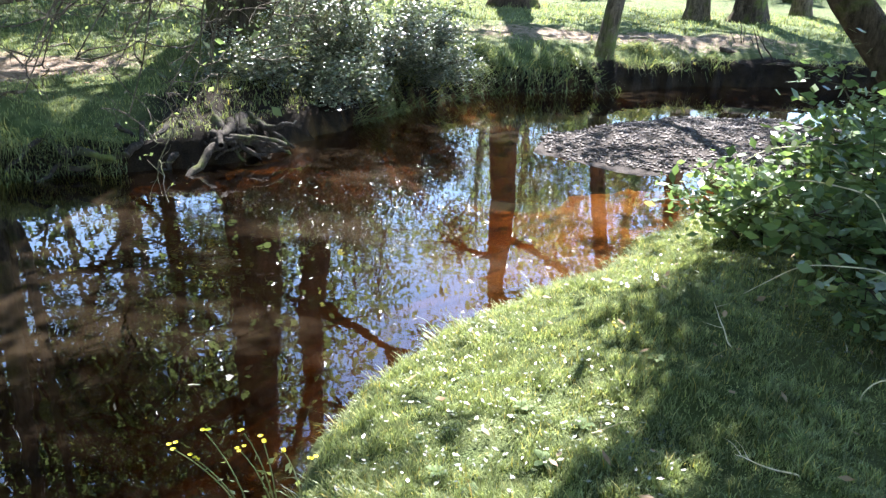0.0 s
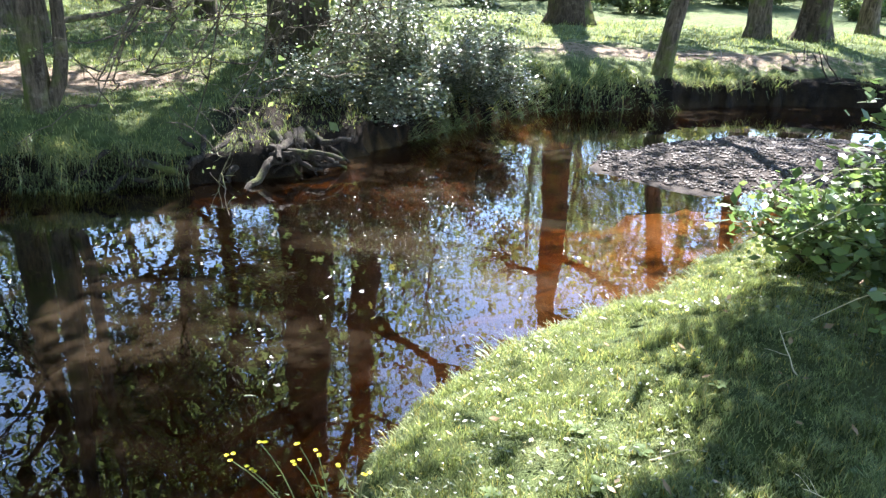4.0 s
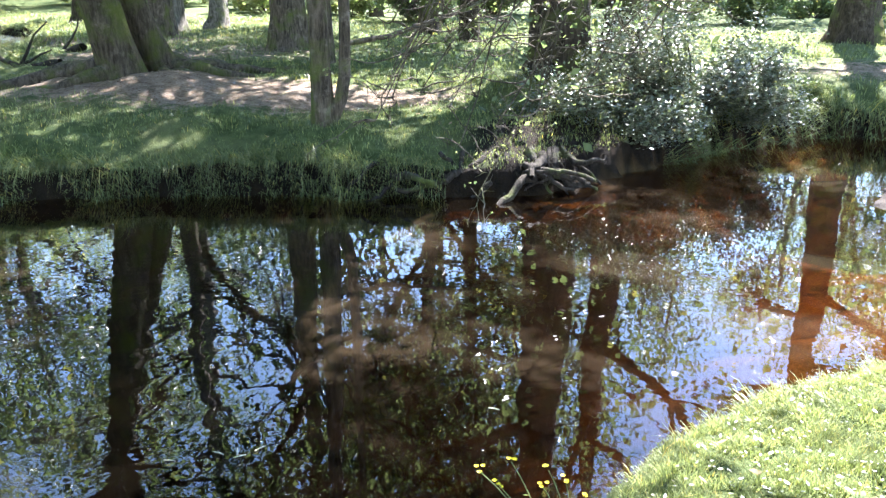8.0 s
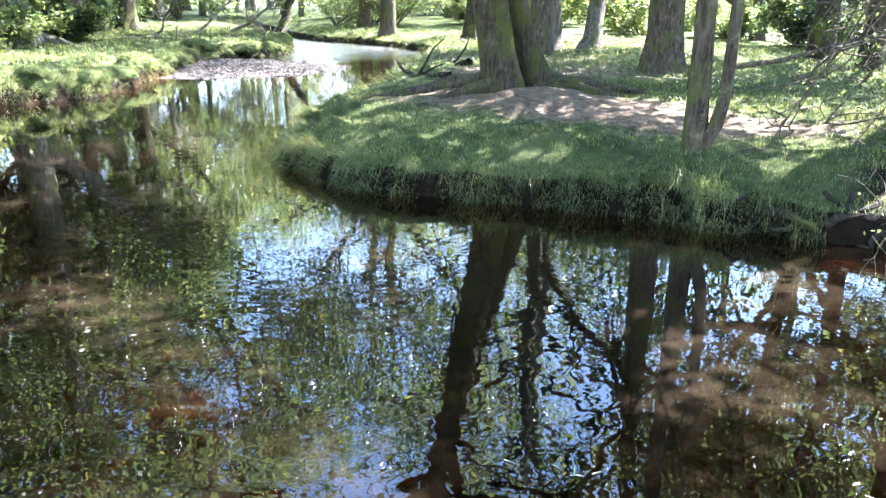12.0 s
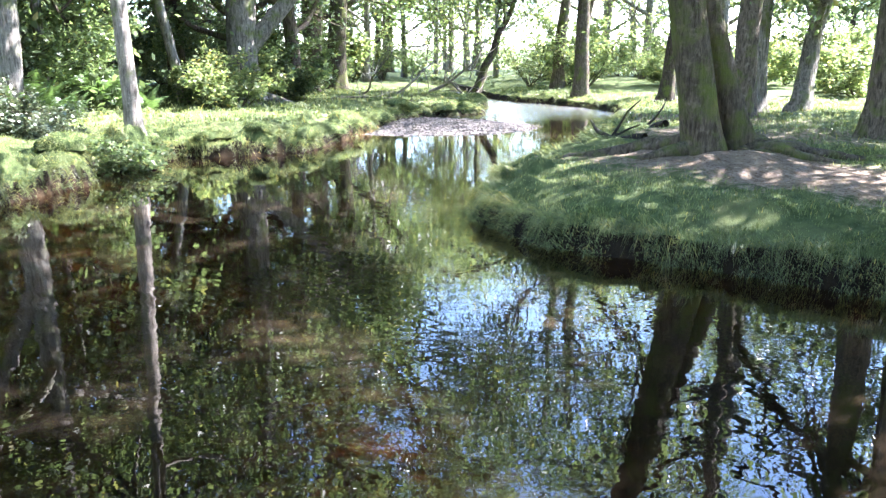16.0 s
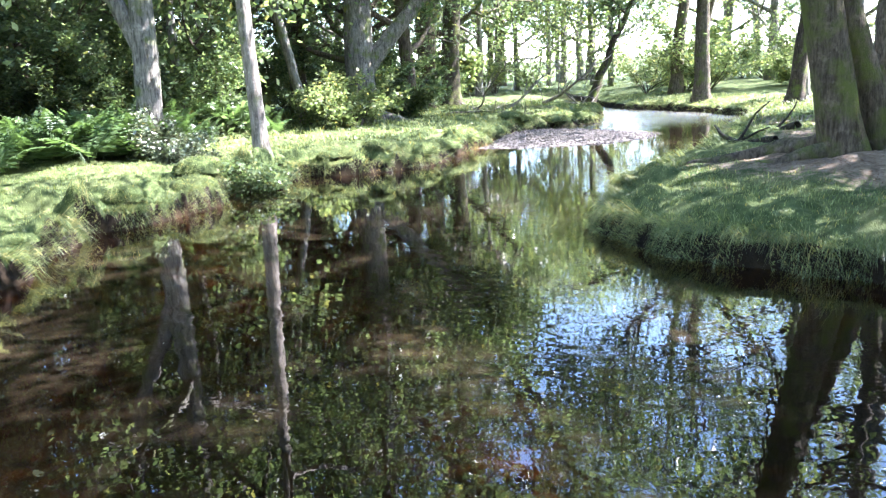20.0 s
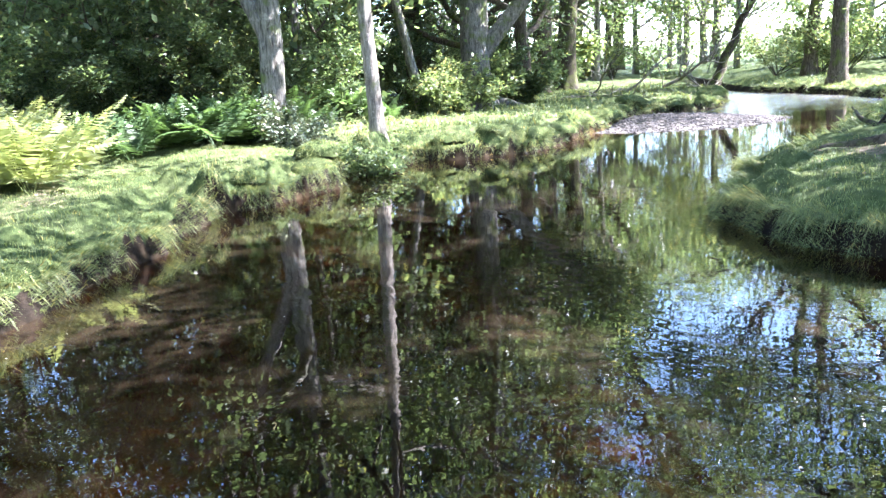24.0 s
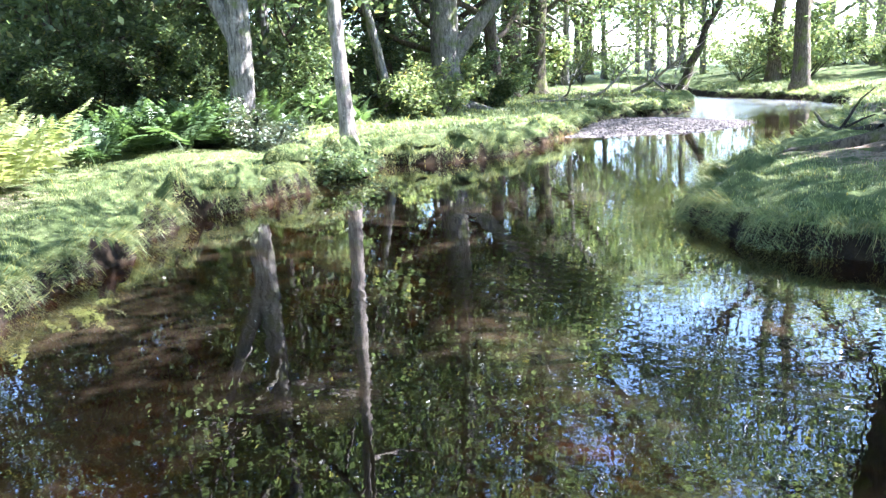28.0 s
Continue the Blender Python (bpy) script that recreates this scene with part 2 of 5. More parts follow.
M_STONE = plain("gravel_stone", (0.012, 0.010, 0.009), (0.085, 0.068, 0.058), 14.0, 0.65, 0.6)
M_PETAL = plain("yellow_petal", (0.75, 0.60, 0.01), (0.85, 0.72, 0.04), 60.0, 0.5, 0.1)
M_STEM = plain("green_stem", (0.10, 0.13, 0.04), (0.20, 0.20, 0.08), 40.0, 0.7, 0.1)
M_STRAW = plain("bleached_straw", (0.55, 0.48, 0.33), (0.75, 0.68, 0.5), 40.0, 0.7, 0.1)
M_FALLEN = plain("fallen_leaf", (0.16, 0.09, 0.04), (0.36, 0.27, 0.17), 6.0, 0.6, 0.1)
M_TWIG = bark("lichened_twig", (0.035, 0.028, 0.02), (0.16, 0.14, 0.11), 0.1)
M_PALEGRAVEL = plain("dry_river_gravel", (0.04, 0.035, 0.031), (0.14, 0.122, 0.112), 22.0, 0.9, 0.8, 0.02)
M_HERB = leaf("herb_leaf", (0.05, 0.085, 0.03), (0.10, 0.145, 0.055), 0.3, 0.6, 0.2, 0.1)


# ---------------------------------------------------------------- ground and water
# the water's edge, anticlockwise: the far shore from the right-hand reach to the bend, then back along the near shore
FAR_SHORE = [(40, 27), (20, 20.5), (9, 17.2), (4.9, 15.8), (2.5, 14.75), (1.4, 14.3), (0, 13.0), (-0.7, 12.6), (-1.5, 12.3), (-1.9, 11.5), (-2.3, 10.7),
             (-2.7, 10.1), (-2.9, 9.3), (-3.1, 8.4), (-3.3, 7.5), (-3.45, 7.05), (-3.95, 6.6), (-4.8, 6.05), (-6.3, 5.0), (-7.4, 4.05), (-8.1, 3.55),
             (-8.9, 3.2), (-9.8, 3.08), (-10.8, 3.5), (-13.0, 4.6), (-14.5, 5.65), (-16.2, 7.6), (-20.3, 9.9), (-21.9, 11.1), (-26.5, 14.2),
             (-30, 16.2), (-33, 16.4), (-37.9, 16.2), (-41.5, 15.2), (-50, 15.8), (-55, 17)]
NEAR_SHORE = [(-55, 15.4), (-50, 13.4), (-41, 12.6), (-38.0, 12.4), (-31.1, 9.6), (-29.8, 6.3), (-24.4, 4.2), (-22.2, 2.8), (-19.3, 1.7), (-18.3, -0.1),
              (-18.6, -1.6), (-16.8, -1.8), (-16.4, -2.9), (-14.6, -2.8), (-12.8, -3.7), (-12.3, -4.4), (-11.0, -4.35), (-9.3, -4.3), (-8.3, -4.5),
              (-7.0, -4.45), (-6.0, -4.5), (-4.8, -4.9), (-3.4, -4.6), (-2.2, -3.1), (-1.4, -1.6), (-1.0, -0.2), (-0.85, 1.4), (-0.74, 2.5),
              (-0.77, 2.85), (-0.7, 3.2), (-0.55, 3.9), (-0.33, 4.4), (0.28, 5.1), (0.9, 6.2), (1.6, 7.2), (3.2, 8.2), (7, 9.3), (20, 12.5), (40, 17)]
SHORE = np.array(FAR_SHORE + NEAR_SHORE, float)


def wobble(X, Y, scale, seed=0.0):
    """Smooth value noise from summed sines, about -1 to 1."""
    v = np.zeros_like(X)
    r = np.random.RandomState(int(seed) + 7)
    for k in range(7):
        a = r.uniform(0, 2 * math.pi)
        s = scale * r.uniform(0.6, 1.9)
        v += np.sin((X * math.cos(a) + Y * math.sin(a)) * s + r.uniform(0, 6.28))
    return v / 3.2


def shore_distance(X, Y):
    """Metres from the water's edge: positive on land, negative in the water."""
    d2 = np.full(X.shape, 1e9)
    inside = np.zeros(X.shape, bool)
    for (ax, ay), (bx, by) in zip(SHORE, np.roll(SHORE, -1, 0)):
        ex, ey = bx - ax, by - ay
        t = np.clip(((X - ax) * ex + (Y - ay) * ey) / (ex * ex + ey * ey), 0, 1)
        d2 = np.minimum(d2, (X - ax - t * ex) ** 2 + (Y - ay - t * ey) ** 2)
        if ay != by:
            cross = ((ay > Y) != (by > Y)) & (X < (bx - ax) * (Y - ay) / (by - ay) + ax)
            inside ^= cross
    return np.where(inside, -1, 1) * np.sqrt(d2)


def step(a, b, v):
    t = np.clip((v - a) / (b - a), 0, 1)
    return t * t * (3 - 2 * t)


def spot(X, Y, x, y, rx, ry, turn=0.0):
    c, s = math.cos(radians(turn)), math.sin(radians(turn))
    u, v = (X - x) * c + (Y - y) * s, -(X - x) * s + (Y - y) * c
    return np.exp(-((u / rx) ** 2 + (v / ry) ** 2))


def edge_distance(X, Y):
    """Metres from the ragged edge of the bank itself."""
    D = shore_distance(X, Y) + 0.07 * wobble(X, Y, 3.1, 1) + 0.035 * wobble(X, Y, 9.0, 12) + 0.12 * wobble(X, Y, 1.9, 13) * step(-9, -12, X)
    D = D + 0.045 * wobble(X, Y, 13.0, 31) * step(5.5, 8.0, Y) + 0.03 * wobble(X, Y, 24.0, 32) * step(5.5, 8.0, Y)
    return D


def ground_height(X, Y):
    X, Y = np.asarray(X, float), np.asarray(Y, float)
    D = edge_distance(X, Y)
    near = step(1.2, -0.6, np.abs(X + 0.2) - 2.2) * step(9.0, 6.5, Y) * step(-6, -3, Y)      # the grassy slope at the camera's feet
    steep = spot(X, Y, 3, 16, 9, 3.5) + spot(X, Y, -2.6, 10, 1.2, 2.4)                          # undercut earth cliffs
    edge = 0.27 - 0.17 * near + 0.14 * np.clip(steep, 0, 1)
    bank = edge * step(-0.12, 0.05 + 0.12 * near, D) + (0.21 + 0.11 * near) * step(0.0, 1.3, D) + 0.28 * (1 - np.exp(-np.maximum(D, 0) / 6.0))
    bank -= 0.12 * near * step(0.5, 3.0, D)
    lumps = (0.05 * wobble(X, Y, 2.3, 2) + 0.025 * wobble(X, Y, 6.5, 3)) * step(0.0, 0.7, D)
    tuss = np.maximum(wobble(X, Y, 4.2, 21) + 0.3 * wobble(X, Y, 9.0, 22), 0) * step(-0.05, 0.12, D) * step(1.6, 0.3, D) * (1 - near)
    lumps = lumps + (0.09 + 0.07 * step(-8, -12, X) + 0.10 * step(-1, -3, Y)) * tuss
    west = step(-9, -14, X) * step(6, 1, Y - 0.25 * (-X - 14))
    lumps = lumps * (1 + 0.6 * west)
    bed = -0.55 * step(0.0, -1.6, D) - 0.05 + 0.04 * wobble(X, Y, 1.7, 4)
    # the bed also rises beneath the patches painted as sunlit murk
    bed += 0.40 * spot(X, Y, 0.0, 8.2, 1.9, 2.6) + 0.22 * spot(X, Y, -26, 6, 5, 4) + 0.30 * spot(X, Y, -3.6, 0.5, 1.4, 0.8) + 0.22 * spot(X, Y, -7.5, 0.0, 3.0, 0.5, 20) + 0.22 * spot(X, Y, -10.5, -2.2, 2.5, 0.6, 10) + 0.06 * spot(X, Y, -1.2, 9.5, 1.2, 2.2)
    bed = np.minimum(bed, -0.05)
    mound = 0.20 * spot(X, Y, -9.9, 6.7, 1.6, 1.2) + 0.12 * spot(X, Y, -5.6, 6.3, 0.5, 0.5) + 0.25 * spot(X, Y, -4.7, 10.0, 1.3, 1.0) + 0.16 * spot(X, Y, -0.95, 13.1, 0.75, 0.5, 20) * step(0.0, 0.2, D)
    far = 0.02 * np.maximum(np.hypot(X, Y) - 45, 0)
    return np.where(D > -0.12, np.maximum(bed, -0.12) * step(0.0, -0.12, D) + bank + lumps + mound + far, bed)


def ground_z(x, y):
    return float(ground_height(np.array([x]), np.array([y]))[0])


def grid_lines(parts):
    lines = [np.arange(a, b, s) for a, b, s in parts]
    return np.unique(np.round(np.concatenate(lines), 4))


def mesh_from(name, verts, faces, material, smooth=True):
    me = bpy.data.meshes.new(name)
    verts = np.asarray(verts, np.float32)
    faces = np.asarray(faces, np.int32)
    k = faces.shape[1]
    me.vertices.add(len(verts))
    me.vertices.foreach_set("co", verts.ravel())
    me.loops.add(faces.size)
    me.loops.foreach_set("vertex_index", faces.ravel())
    me.polygons.add(len(faces))
    me.polygons.foreach_set("loop_start", np.arange(0, faces.size, k, dtype=np.int32))
    me.polygons.foreach_set("use_smooth", np.full(len(faces), smooth))
    me.update(calc_edges=True)
    me.materials.append(material)
    return me


def sheet(xs, ys):
    X, Y = np.meshgrid(xs, ys)
    n, m = len(xs), len(ys)
    i = (np.arange(m - 1)[:, None] * n + np.arange(n - 1)[None, :]).ravel()
    return X, Y, np.stack([i, i + 1, i + n + 1, i + n], 1)


def build_ground():
    far = np.array([60, 75, 95, 125, 170, 240, 350, 550, 900.0])
    xs = np.unique(np.concatenate([-far, far, grid_lines([(-50, -24, 0.4), (-24, -13, 0.16), (-13, 3, 0.075), (3, 8, 0.11), (8, 10, 0.2), (10, 50, 1.2)])]))
    ys = np.unique(np.concatenate([-far, far, grid_lines([(-50, -12, 1.2), (-12, -6, 0.3), (-6, 17.5, 0.085), (17.5, 24, 0.22), (24, 50, 1.0)])]))
    X, Y, F = sheet(xs, ys)
    Z = ground_height(X, Y)
    D = edge_distance(X, Y)
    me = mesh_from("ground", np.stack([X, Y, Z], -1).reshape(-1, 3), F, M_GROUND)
    bare = 0.95 * spot(X, Y, -9.6, 7.0, 3.6, 1.7, 25) + 0.8 * spot(X, Y, -7.0, 7.9, 1.6, 0.6, 40) + 0.8 * spot(X, Y, 0.5, 15.6, 4.5, 1.2, 15)
    bare += 0.7 * spot(X, Y, -20, 12.5, 6, 2, 25) + 0.75 * spot(X, Y, -14, 10, 4, 1.6, 20) + 0.4 * spot(X, Y, -13.2, -7.8, 3.0, 0.9, 35)
    bare += 0.6 * spot(X, Y, -38, 8, 6, 2.5, 30) + 0.4 * spot(X, Y, -12, 13, 6, 1.2, 15) + 0.35 * spot(X, Y, -10, -6.6, 2.5, 1.0)
    near = step(1.2, -0.6, np.abs(X + 0.2) - 2.2) * step(9.0, 6.5, Y) * step(-6, -3, Y)
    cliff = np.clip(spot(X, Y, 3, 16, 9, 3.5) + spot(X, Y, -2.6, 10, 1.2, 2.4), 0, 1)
    # muddy rim, widened to paint shade on the cliffs and beneath the holly
    mud_shade = step(0.08 + 0.40 * cliff, 0.03, D) * (1 - 0.85 * near) * step(-0.5, 0.0, D)
    mud_shade = np.maximum(mud_shade, 0.95 * spot(X, Y, -3.7, 7.9, 1.1, 1.5) * step(-0.3, 0.0, D))
    bedmask = step(0.02, -0.05, Z) * step(0.05, -0.05, D)
    # pale gravelly shallows, dark silted deeps, and pale patches painted for sunlit murky water
    shallow = np.clip(1.2 * spot(X, Y, -0.1, 8.0, 2.0, 3.4, 20) + 0.35 * spot(X, Y, -22, 5, 5, 2.5, 30) + 0.28 * spot(X, Y, -1.2, 9.5, 1.2, 2.2) + 0.5 * spot(X, Y, -3.6, 0.5, 1.4, 0.8) + 0.4 * spot(X, Y, -7.5, 0.0, 3.0, 0.5, 20) + 0.4 * spot(X, Y, -10.5, -2.2, 2.5, 0.6, 10) + 0.4 * spot(X, Y, -5.0, -2.6, 2.0, 0.5) + 0.05 * step(1.2, 0.1, -D), 0, 1)
    col = np.stack([np.clip(bare, 0, 1), mud_shade, bedmask, np.ones_like(X)], -1).astype(np.float32)
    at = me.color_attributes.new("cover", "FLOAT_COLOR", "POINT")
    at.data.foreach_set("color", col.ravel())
    at = me.attributes.new("shallow", "FLOAT", "POINT")
    at.data.foreach_set("value", shallow.astype(np.float32).ravel())
    ob = new("ground", me)
    return tagged(ob, "uneven woodland turf with bare earth and muddy banks darkened with painted shade", "ground", kind="structure")


build_ground()
wx, wy = np.linspace(-75, 42, 391), np.linspace(-8, 30, 128)
X, Y, F = sheet(wx, wy)
water = new("water", mesh_from("water", np.stack([X, Y, 0 * X], -1).reshape(-1, 3), F, M_WATER))
at = water.data.attributes.new("depth", "FLOAT", "POINT")
at.data.foreach_set("value", np.clip(-ground_height(X, Y), 0, 1).astype(np.float32).ravel())
tagged(water, "still peaty brown stream with small ripples reflecting sky and trees", "stream", kind="structure")


# ---------------------------------------------------------------- helpers for things
def part(name, me, parent, label=""):
    ob = new(name, me)
    ob.parent = parent
    return tagged(ob, label)


def thing(name, at, label, category, group=""):
    ob = new(name)
    ob.location = at
    ob.empty_display_size = 0.2
    return tagged(ob, label, category, group)


class Tubes:
    """Collects tapered, bent tubes into one mesh."""

    def __init__(self):
        self.v, self.f, self.n = [], [], 0

    def add(self, path, radii, sides=8, rough=0.0, rng=None, flare=None):
        path = np.asarray(path, float)
        tang = np.gradient(path, axis=0)
        tang /= np.linalg.norm(tang, axis=1)[:, None] + 1e-9
        ref = np.array([1.0, 0, 0]) if abs(tang[0][0]) < 0.8 else np.array([0, 1.0, 0])
        ang = np.linspace(0, 2 * math.pi, sides, endpoint=False)
        rings = []
        for p, t, r in zip(path, tang, radii):
            a = np.cross(t, ref)
            a /= np.linalg.norm(a)
            b = np.cross(t, a)
            rr = np.full(sides, r)
            if rough and rng is not None:
                rr = rr * (1 + rough * rng.uniform(-1, 1, sides))
            if flare is not None:
                rr = rr * flare(p, ang)
            rings.append(p + rr[:, None] * (np.cos(ang)[:, None] * a + np.sin(ang)[:, None] * b))
        k = len(path)
        self.v.append(np.concatenate(rings))
        i = (np.arange(k - 1)[:, None] * sides + np.arange(sides)[None, :]).ravel()
        j = (np.arange(k - 1)[:, None] * sides + (np.arange(sides)[None, :] + 1) % sides).ravel()
        self.f.append(np.stack([i, j, j + sides, i + sides], 1) + self.n)
        self.n += k * sides

    def mesh(self, name, material):
        return mesh_from(name, np.concatenate(self.v), np.concatenate(self.f), material)


def bent(start, way, length, steps, rng, curl=0.15, lift=0.0):
    """A wandering line from start along way."""
    p, d = np.array(start, float), np.array(way, float)
    d /= np.linalg.norm(d)
    out = [p.copy()]
    for _ in range(steps):
        d = d + rng.normal(0, curl, 3) + np.array([0, 0, lift])
        d /= np.linalg.norm(d)
        p = p + d * length / steps
        out.append(p.copy())
    return np.array(out)


def leaves(centres, spread, each, size, rng, flat=0.75, droop=0.0, level=0.75):
    """Small pointed leaves scattered round the centres: arrays of vertices and faces, a folded rhombus each."""
    C = np.repeat(np.asarray(centres, float), each, 0)
    n = len(C)
    P = C + rng.normal(0, 1, (n, 3)) * (np.asarray(spread) if np.ndim(spread) else np.array([spread, spread, spread * flat]))
    a = rng.normal(0, 1, (n, 3)) * [1, 1, level] + [0, 0, -droop]
    a /= np.linalg.norm(a, axis=1)[:, None]
    b = np.cross(a, rng.normal(0, 1, (n, 3)) * [level, level, 1])
    b /= np.linalg.norm(b, axis=1)[:, None] + 1e-9
    s = size * rng.uniform(0.6, 1.35, n)[:, None]
    tip, root, l, r = P + a * s, P - a * s, P + b * s * 0.55, P - b * s * 0.55
    V = np.stack([root, r, tip, l], 1).reshape(-1, 3)
    F = np.arange(n * 4).reshape(-1, 4)
    return V, F


def tree(name, x, y, dia, height, label, barkmat=None, leafmat=None, lean=(0, 0), seed=1, limbs=9, first=0.35, reach=0.37, clump=26, size=0.10,
         spread=0.55, forks=(), rootlines=(), roots=1.0, sides=14, bend=0.05, group="woodland trees", bare=None, z=None, category="tree", at=None):
    rng = np.random.RandomState(seed)
    barkmat, leafmat = barkmat or M_OAK, leafmat or M_LEAF
    z = ground_z(x, y) if z is None else z
    base = thing(name, at or (x, y, z), label, category, group)
    wood = Tubes()
    hs = np.concatenate([[-0.35, 0.0, 0.12, 0.3, 0.6, 1.0, 1.6], np.linspace(2.4, height * 0.85, 7)])
    wob = np.cumsum(rng.normal(0, bend, (len(hs), 2)) * np.diff(hs, prepend=0)[:, None], 0)
    lx, ly = lean
    path = np.stack([lx * hs + wob[:, 0], ly * hs + wob[:, 1], hs], 1)
    rad = dia / 2 * np.where(hs < 2, 1.0, 1 - 0.75 * (hs - 2) / (height * 0.85 - 2 + 1e-6))
    lobes, ph = rng.randint(4, 7), rng.uniform(0, 6)

    def flare(p, ang):
        f = math.exp(-max(p[2], 0) / (0.35 + dia * 0.25)) * 0.75 * roots
        return 1 + f * (0.75 + 0.55 * np.cos(lobes * ang + ph)) + 0.03 * np.cos(7 * ang + ph + p[2])
    wood.add(path, rad, sides, 0.05, rng, flare)
    ends = []

    def limb(*args):
        boughs = Tubes()
        spray(boughs, *args)
        part("limb", boughs.mesh("limb", barkmat), base)

    def spray(boughs, start, way, length, r0, depth):
        line = bent(start, way, length, 6, rng, 0.13, 0.04)
        boughs.add(line, np.linspace(r0, r0 * 0.3, len(line)), 6 if depth == 0 else 4)
        for k in (3, 4, 5, 6) if depth < 1 else ():
            for _ in range(2):
                w = (line[k] - line[k - 1]) / np.linalg.norm(line[k] - line[k - 1]) + rng.normal(0, 0.75, 3)
                spray(boughs, line[k], w, length * rng.uniform(0.35, 0.55), r0 * 0.4, depth + 1)
        if depth >= 1:
            ends.extend([line[3], line[5], line[6]])
    for i in range(limbs):
        h = height * (first + (0.82 - first) * (i + 0.5) / limbs)
        k = np.array([np.interp(h, hs, path[:, c]) for c in range(3)])
        a = i * 2.4 + rng.uniform(-0.5, 0.5)
        if bare and math.cos(a - radians(bare[0])) > math.cos(radians(bare[1])):
            continue
        up = 0.25 + 0.9 * i / limbs
        r = np.interp(h, hs, rad)
        limb(k, (math.cos(a), math.sin(a), up), height * reach * (1.05 - 0.5 * i / limbs), r * 0.55, 0)
    for fx, fy, fz, h, ln, rr, *aside in forks:
        k = np.array([np.interp(h, hs, path[:, c]) for c in range(3)])
        line = bent(k, (fx, fy, fz), ln, 8, rng, 0.02)
        if aside:                                   # a stem that parts at the foot and then rises beside the first
            s = np.array([0, 0.12, 0.3, 0.55, 0.9, 1.5, 2.5, 4.0, ln])
            o = aside[0] * (1 - np.exp(-s / 0.22)) + 0.005 * s
            line = k + np.stack([fx * o, fy * o, s], 1)
        wood.add(line, np.linspace(rr, rr * 0.45, len(line)), 10, 0.05, rng)
        for k in (4, 5, 6, 7, 8):
            limb(line[k], (rng.normal(), rng.normal(), 0.4), ln * 0.45, rr * 0.35, 0)
    for ang, ln, rr in rootlines:
        a = radians(ang)
        n = 9
        line = np.zeros((n, 3))
        for k in range(n):
            f = k / (n - 1)
            px, py = math.cos(a + 0.35 * math.sin(3 * f + ang)) * ln * f, math.sin(a + 0.35 * math.sin(3 * f + ang)) * ln * f
            line[k] = px, py, ground_z(x + px, y + py) - z + rr * (0.9 - 1.2 * f) + 0.30 * max(0, 0.22 - f)
        wood.add(line, np.linspace(rr * 1.5, rr * 0.35, n), 9, 0.12, rng)
    part("trunk", wood.mesh("trunk", barkmat), base)
    if ends:
        V, F = leaves(ends, spread, clump, size, rng)
        part("crown", mesh_from("crown", V, F, leafmat, False), base)
    return base


# ---------------------------------------------------------------- the trees that stand near the water
tree("oak_tree", -4.86, 10.35, 0.80, 13, "large dark oak rising behind a holly bush on the bank", M_DARK, seed=3, limbs=20, first=0.30, reach=0.42, bare=(15, 60), clump=27, size=0.075, roots=0.8)
tree("oak_tree", -10.33, 6.86, 0.54, 13, "thick mossy oak trunk leaning over bare earth", M_OAKMOSS, lean=(-0.06, -0.185), seed=4, limbs=16, first=0.34, reach=0.46, roots=0.4,
     bend=0.010, clump=19, size=0.07, spread=0.6, rootlines=[(200, 2.6, 0.16), (245, 1.2, 0.12), (140, 1.4, 0.12)])
tree("oak_tree", -10.55, 7.70, 0.38, 12.5, "slimmer moss-covered trunk with spreading roots beside the thick oak", M_OAKMOSS, lean=(-0.12, -0.27), seed=5, limbs=14, first=0.40, reach=0.44, roots=1.0,
     bend=0.010, clump=17, size=0.07, spread=0.6, rootlines=[(70, 2.0, 0.17), (35, 1.6, 0.13), (-15, 0.9, 0.1), (110, 1.2, 0.1), (55, 2.6, 0.10)])
tree("twin_stemmed_tree", -5.87, 6.40, 0.21, 9, "slender grey-brown stem pair sharing one base on the grassy bank", M_OAK, seed=6, limbs=7, first=0.5, roots=0.45, bend=0.012,
     clump=13, size=0.07, lean=(-0.02, -0.015), forks=[(0.74, 0.67, 1, 0.0, 7.5, 0.09, 0.27)])
tree("oak_tree", -12.6, 12.5, 0.72, 15, "straight rugged trunk on sunlit grass", M_OAK, seed=7, clump=18, size=0.09, roots=0.8, bend=0.02)
tree("slim_tree", -9.6, 10.3, 0.16, 9, "thin dark stem standing on the grass", M_DARK, seed=8, limbs=6, first=0.5, clump=9, roots=0.4, bend=0.02)
tree("slim_tree", -9.95, 10.9, 0.20, 9, "thin greyish stem standing on the grass", M_OAK, seed=28, limbs=6, first=0.5, clump=9, roots=0.4, bend=0.02)
tree("slim_tree", 0.13, 13.6, 0.28, 10, "slim trunk leaning over the stream bank", M_OAK, lean=(0.13, 0.05), seed=9, limbs=7, first=0.45, clump=10, reach=0.2, roots=0.4, bend=0.02)
tree("oak_tree", -20.0, -5.2, 0.62, 16, "grey lichened oak forking above the ferns", M_GREY, lean=(0.0, 0.035), seed=10, limbs=15, first=0.28, reach=0.36, clump=40, roots=0.5, bend=0.015, forks=[(-0.1, -0.42, 1, 2.4, 6, 0.24)])
tree("birch_tree", -18.3, -2.3, 0.34, 19, "pale smooth trunk on the mossy bank", M_PALE, seed=11, limbs=13, first=0.32, reach=0.28, clump=34, roots=0.6, bend=0.012, lean=(-0.01, -0.035))
tree("slim_tree", -29.0, -1.9, 0.36, 16, "slim pale trunk leaning in the wood", M_GREY, seed=12, lean=(-0.03, -0.16), limbs=9, first=0.3, clump=30, roots=0.5)
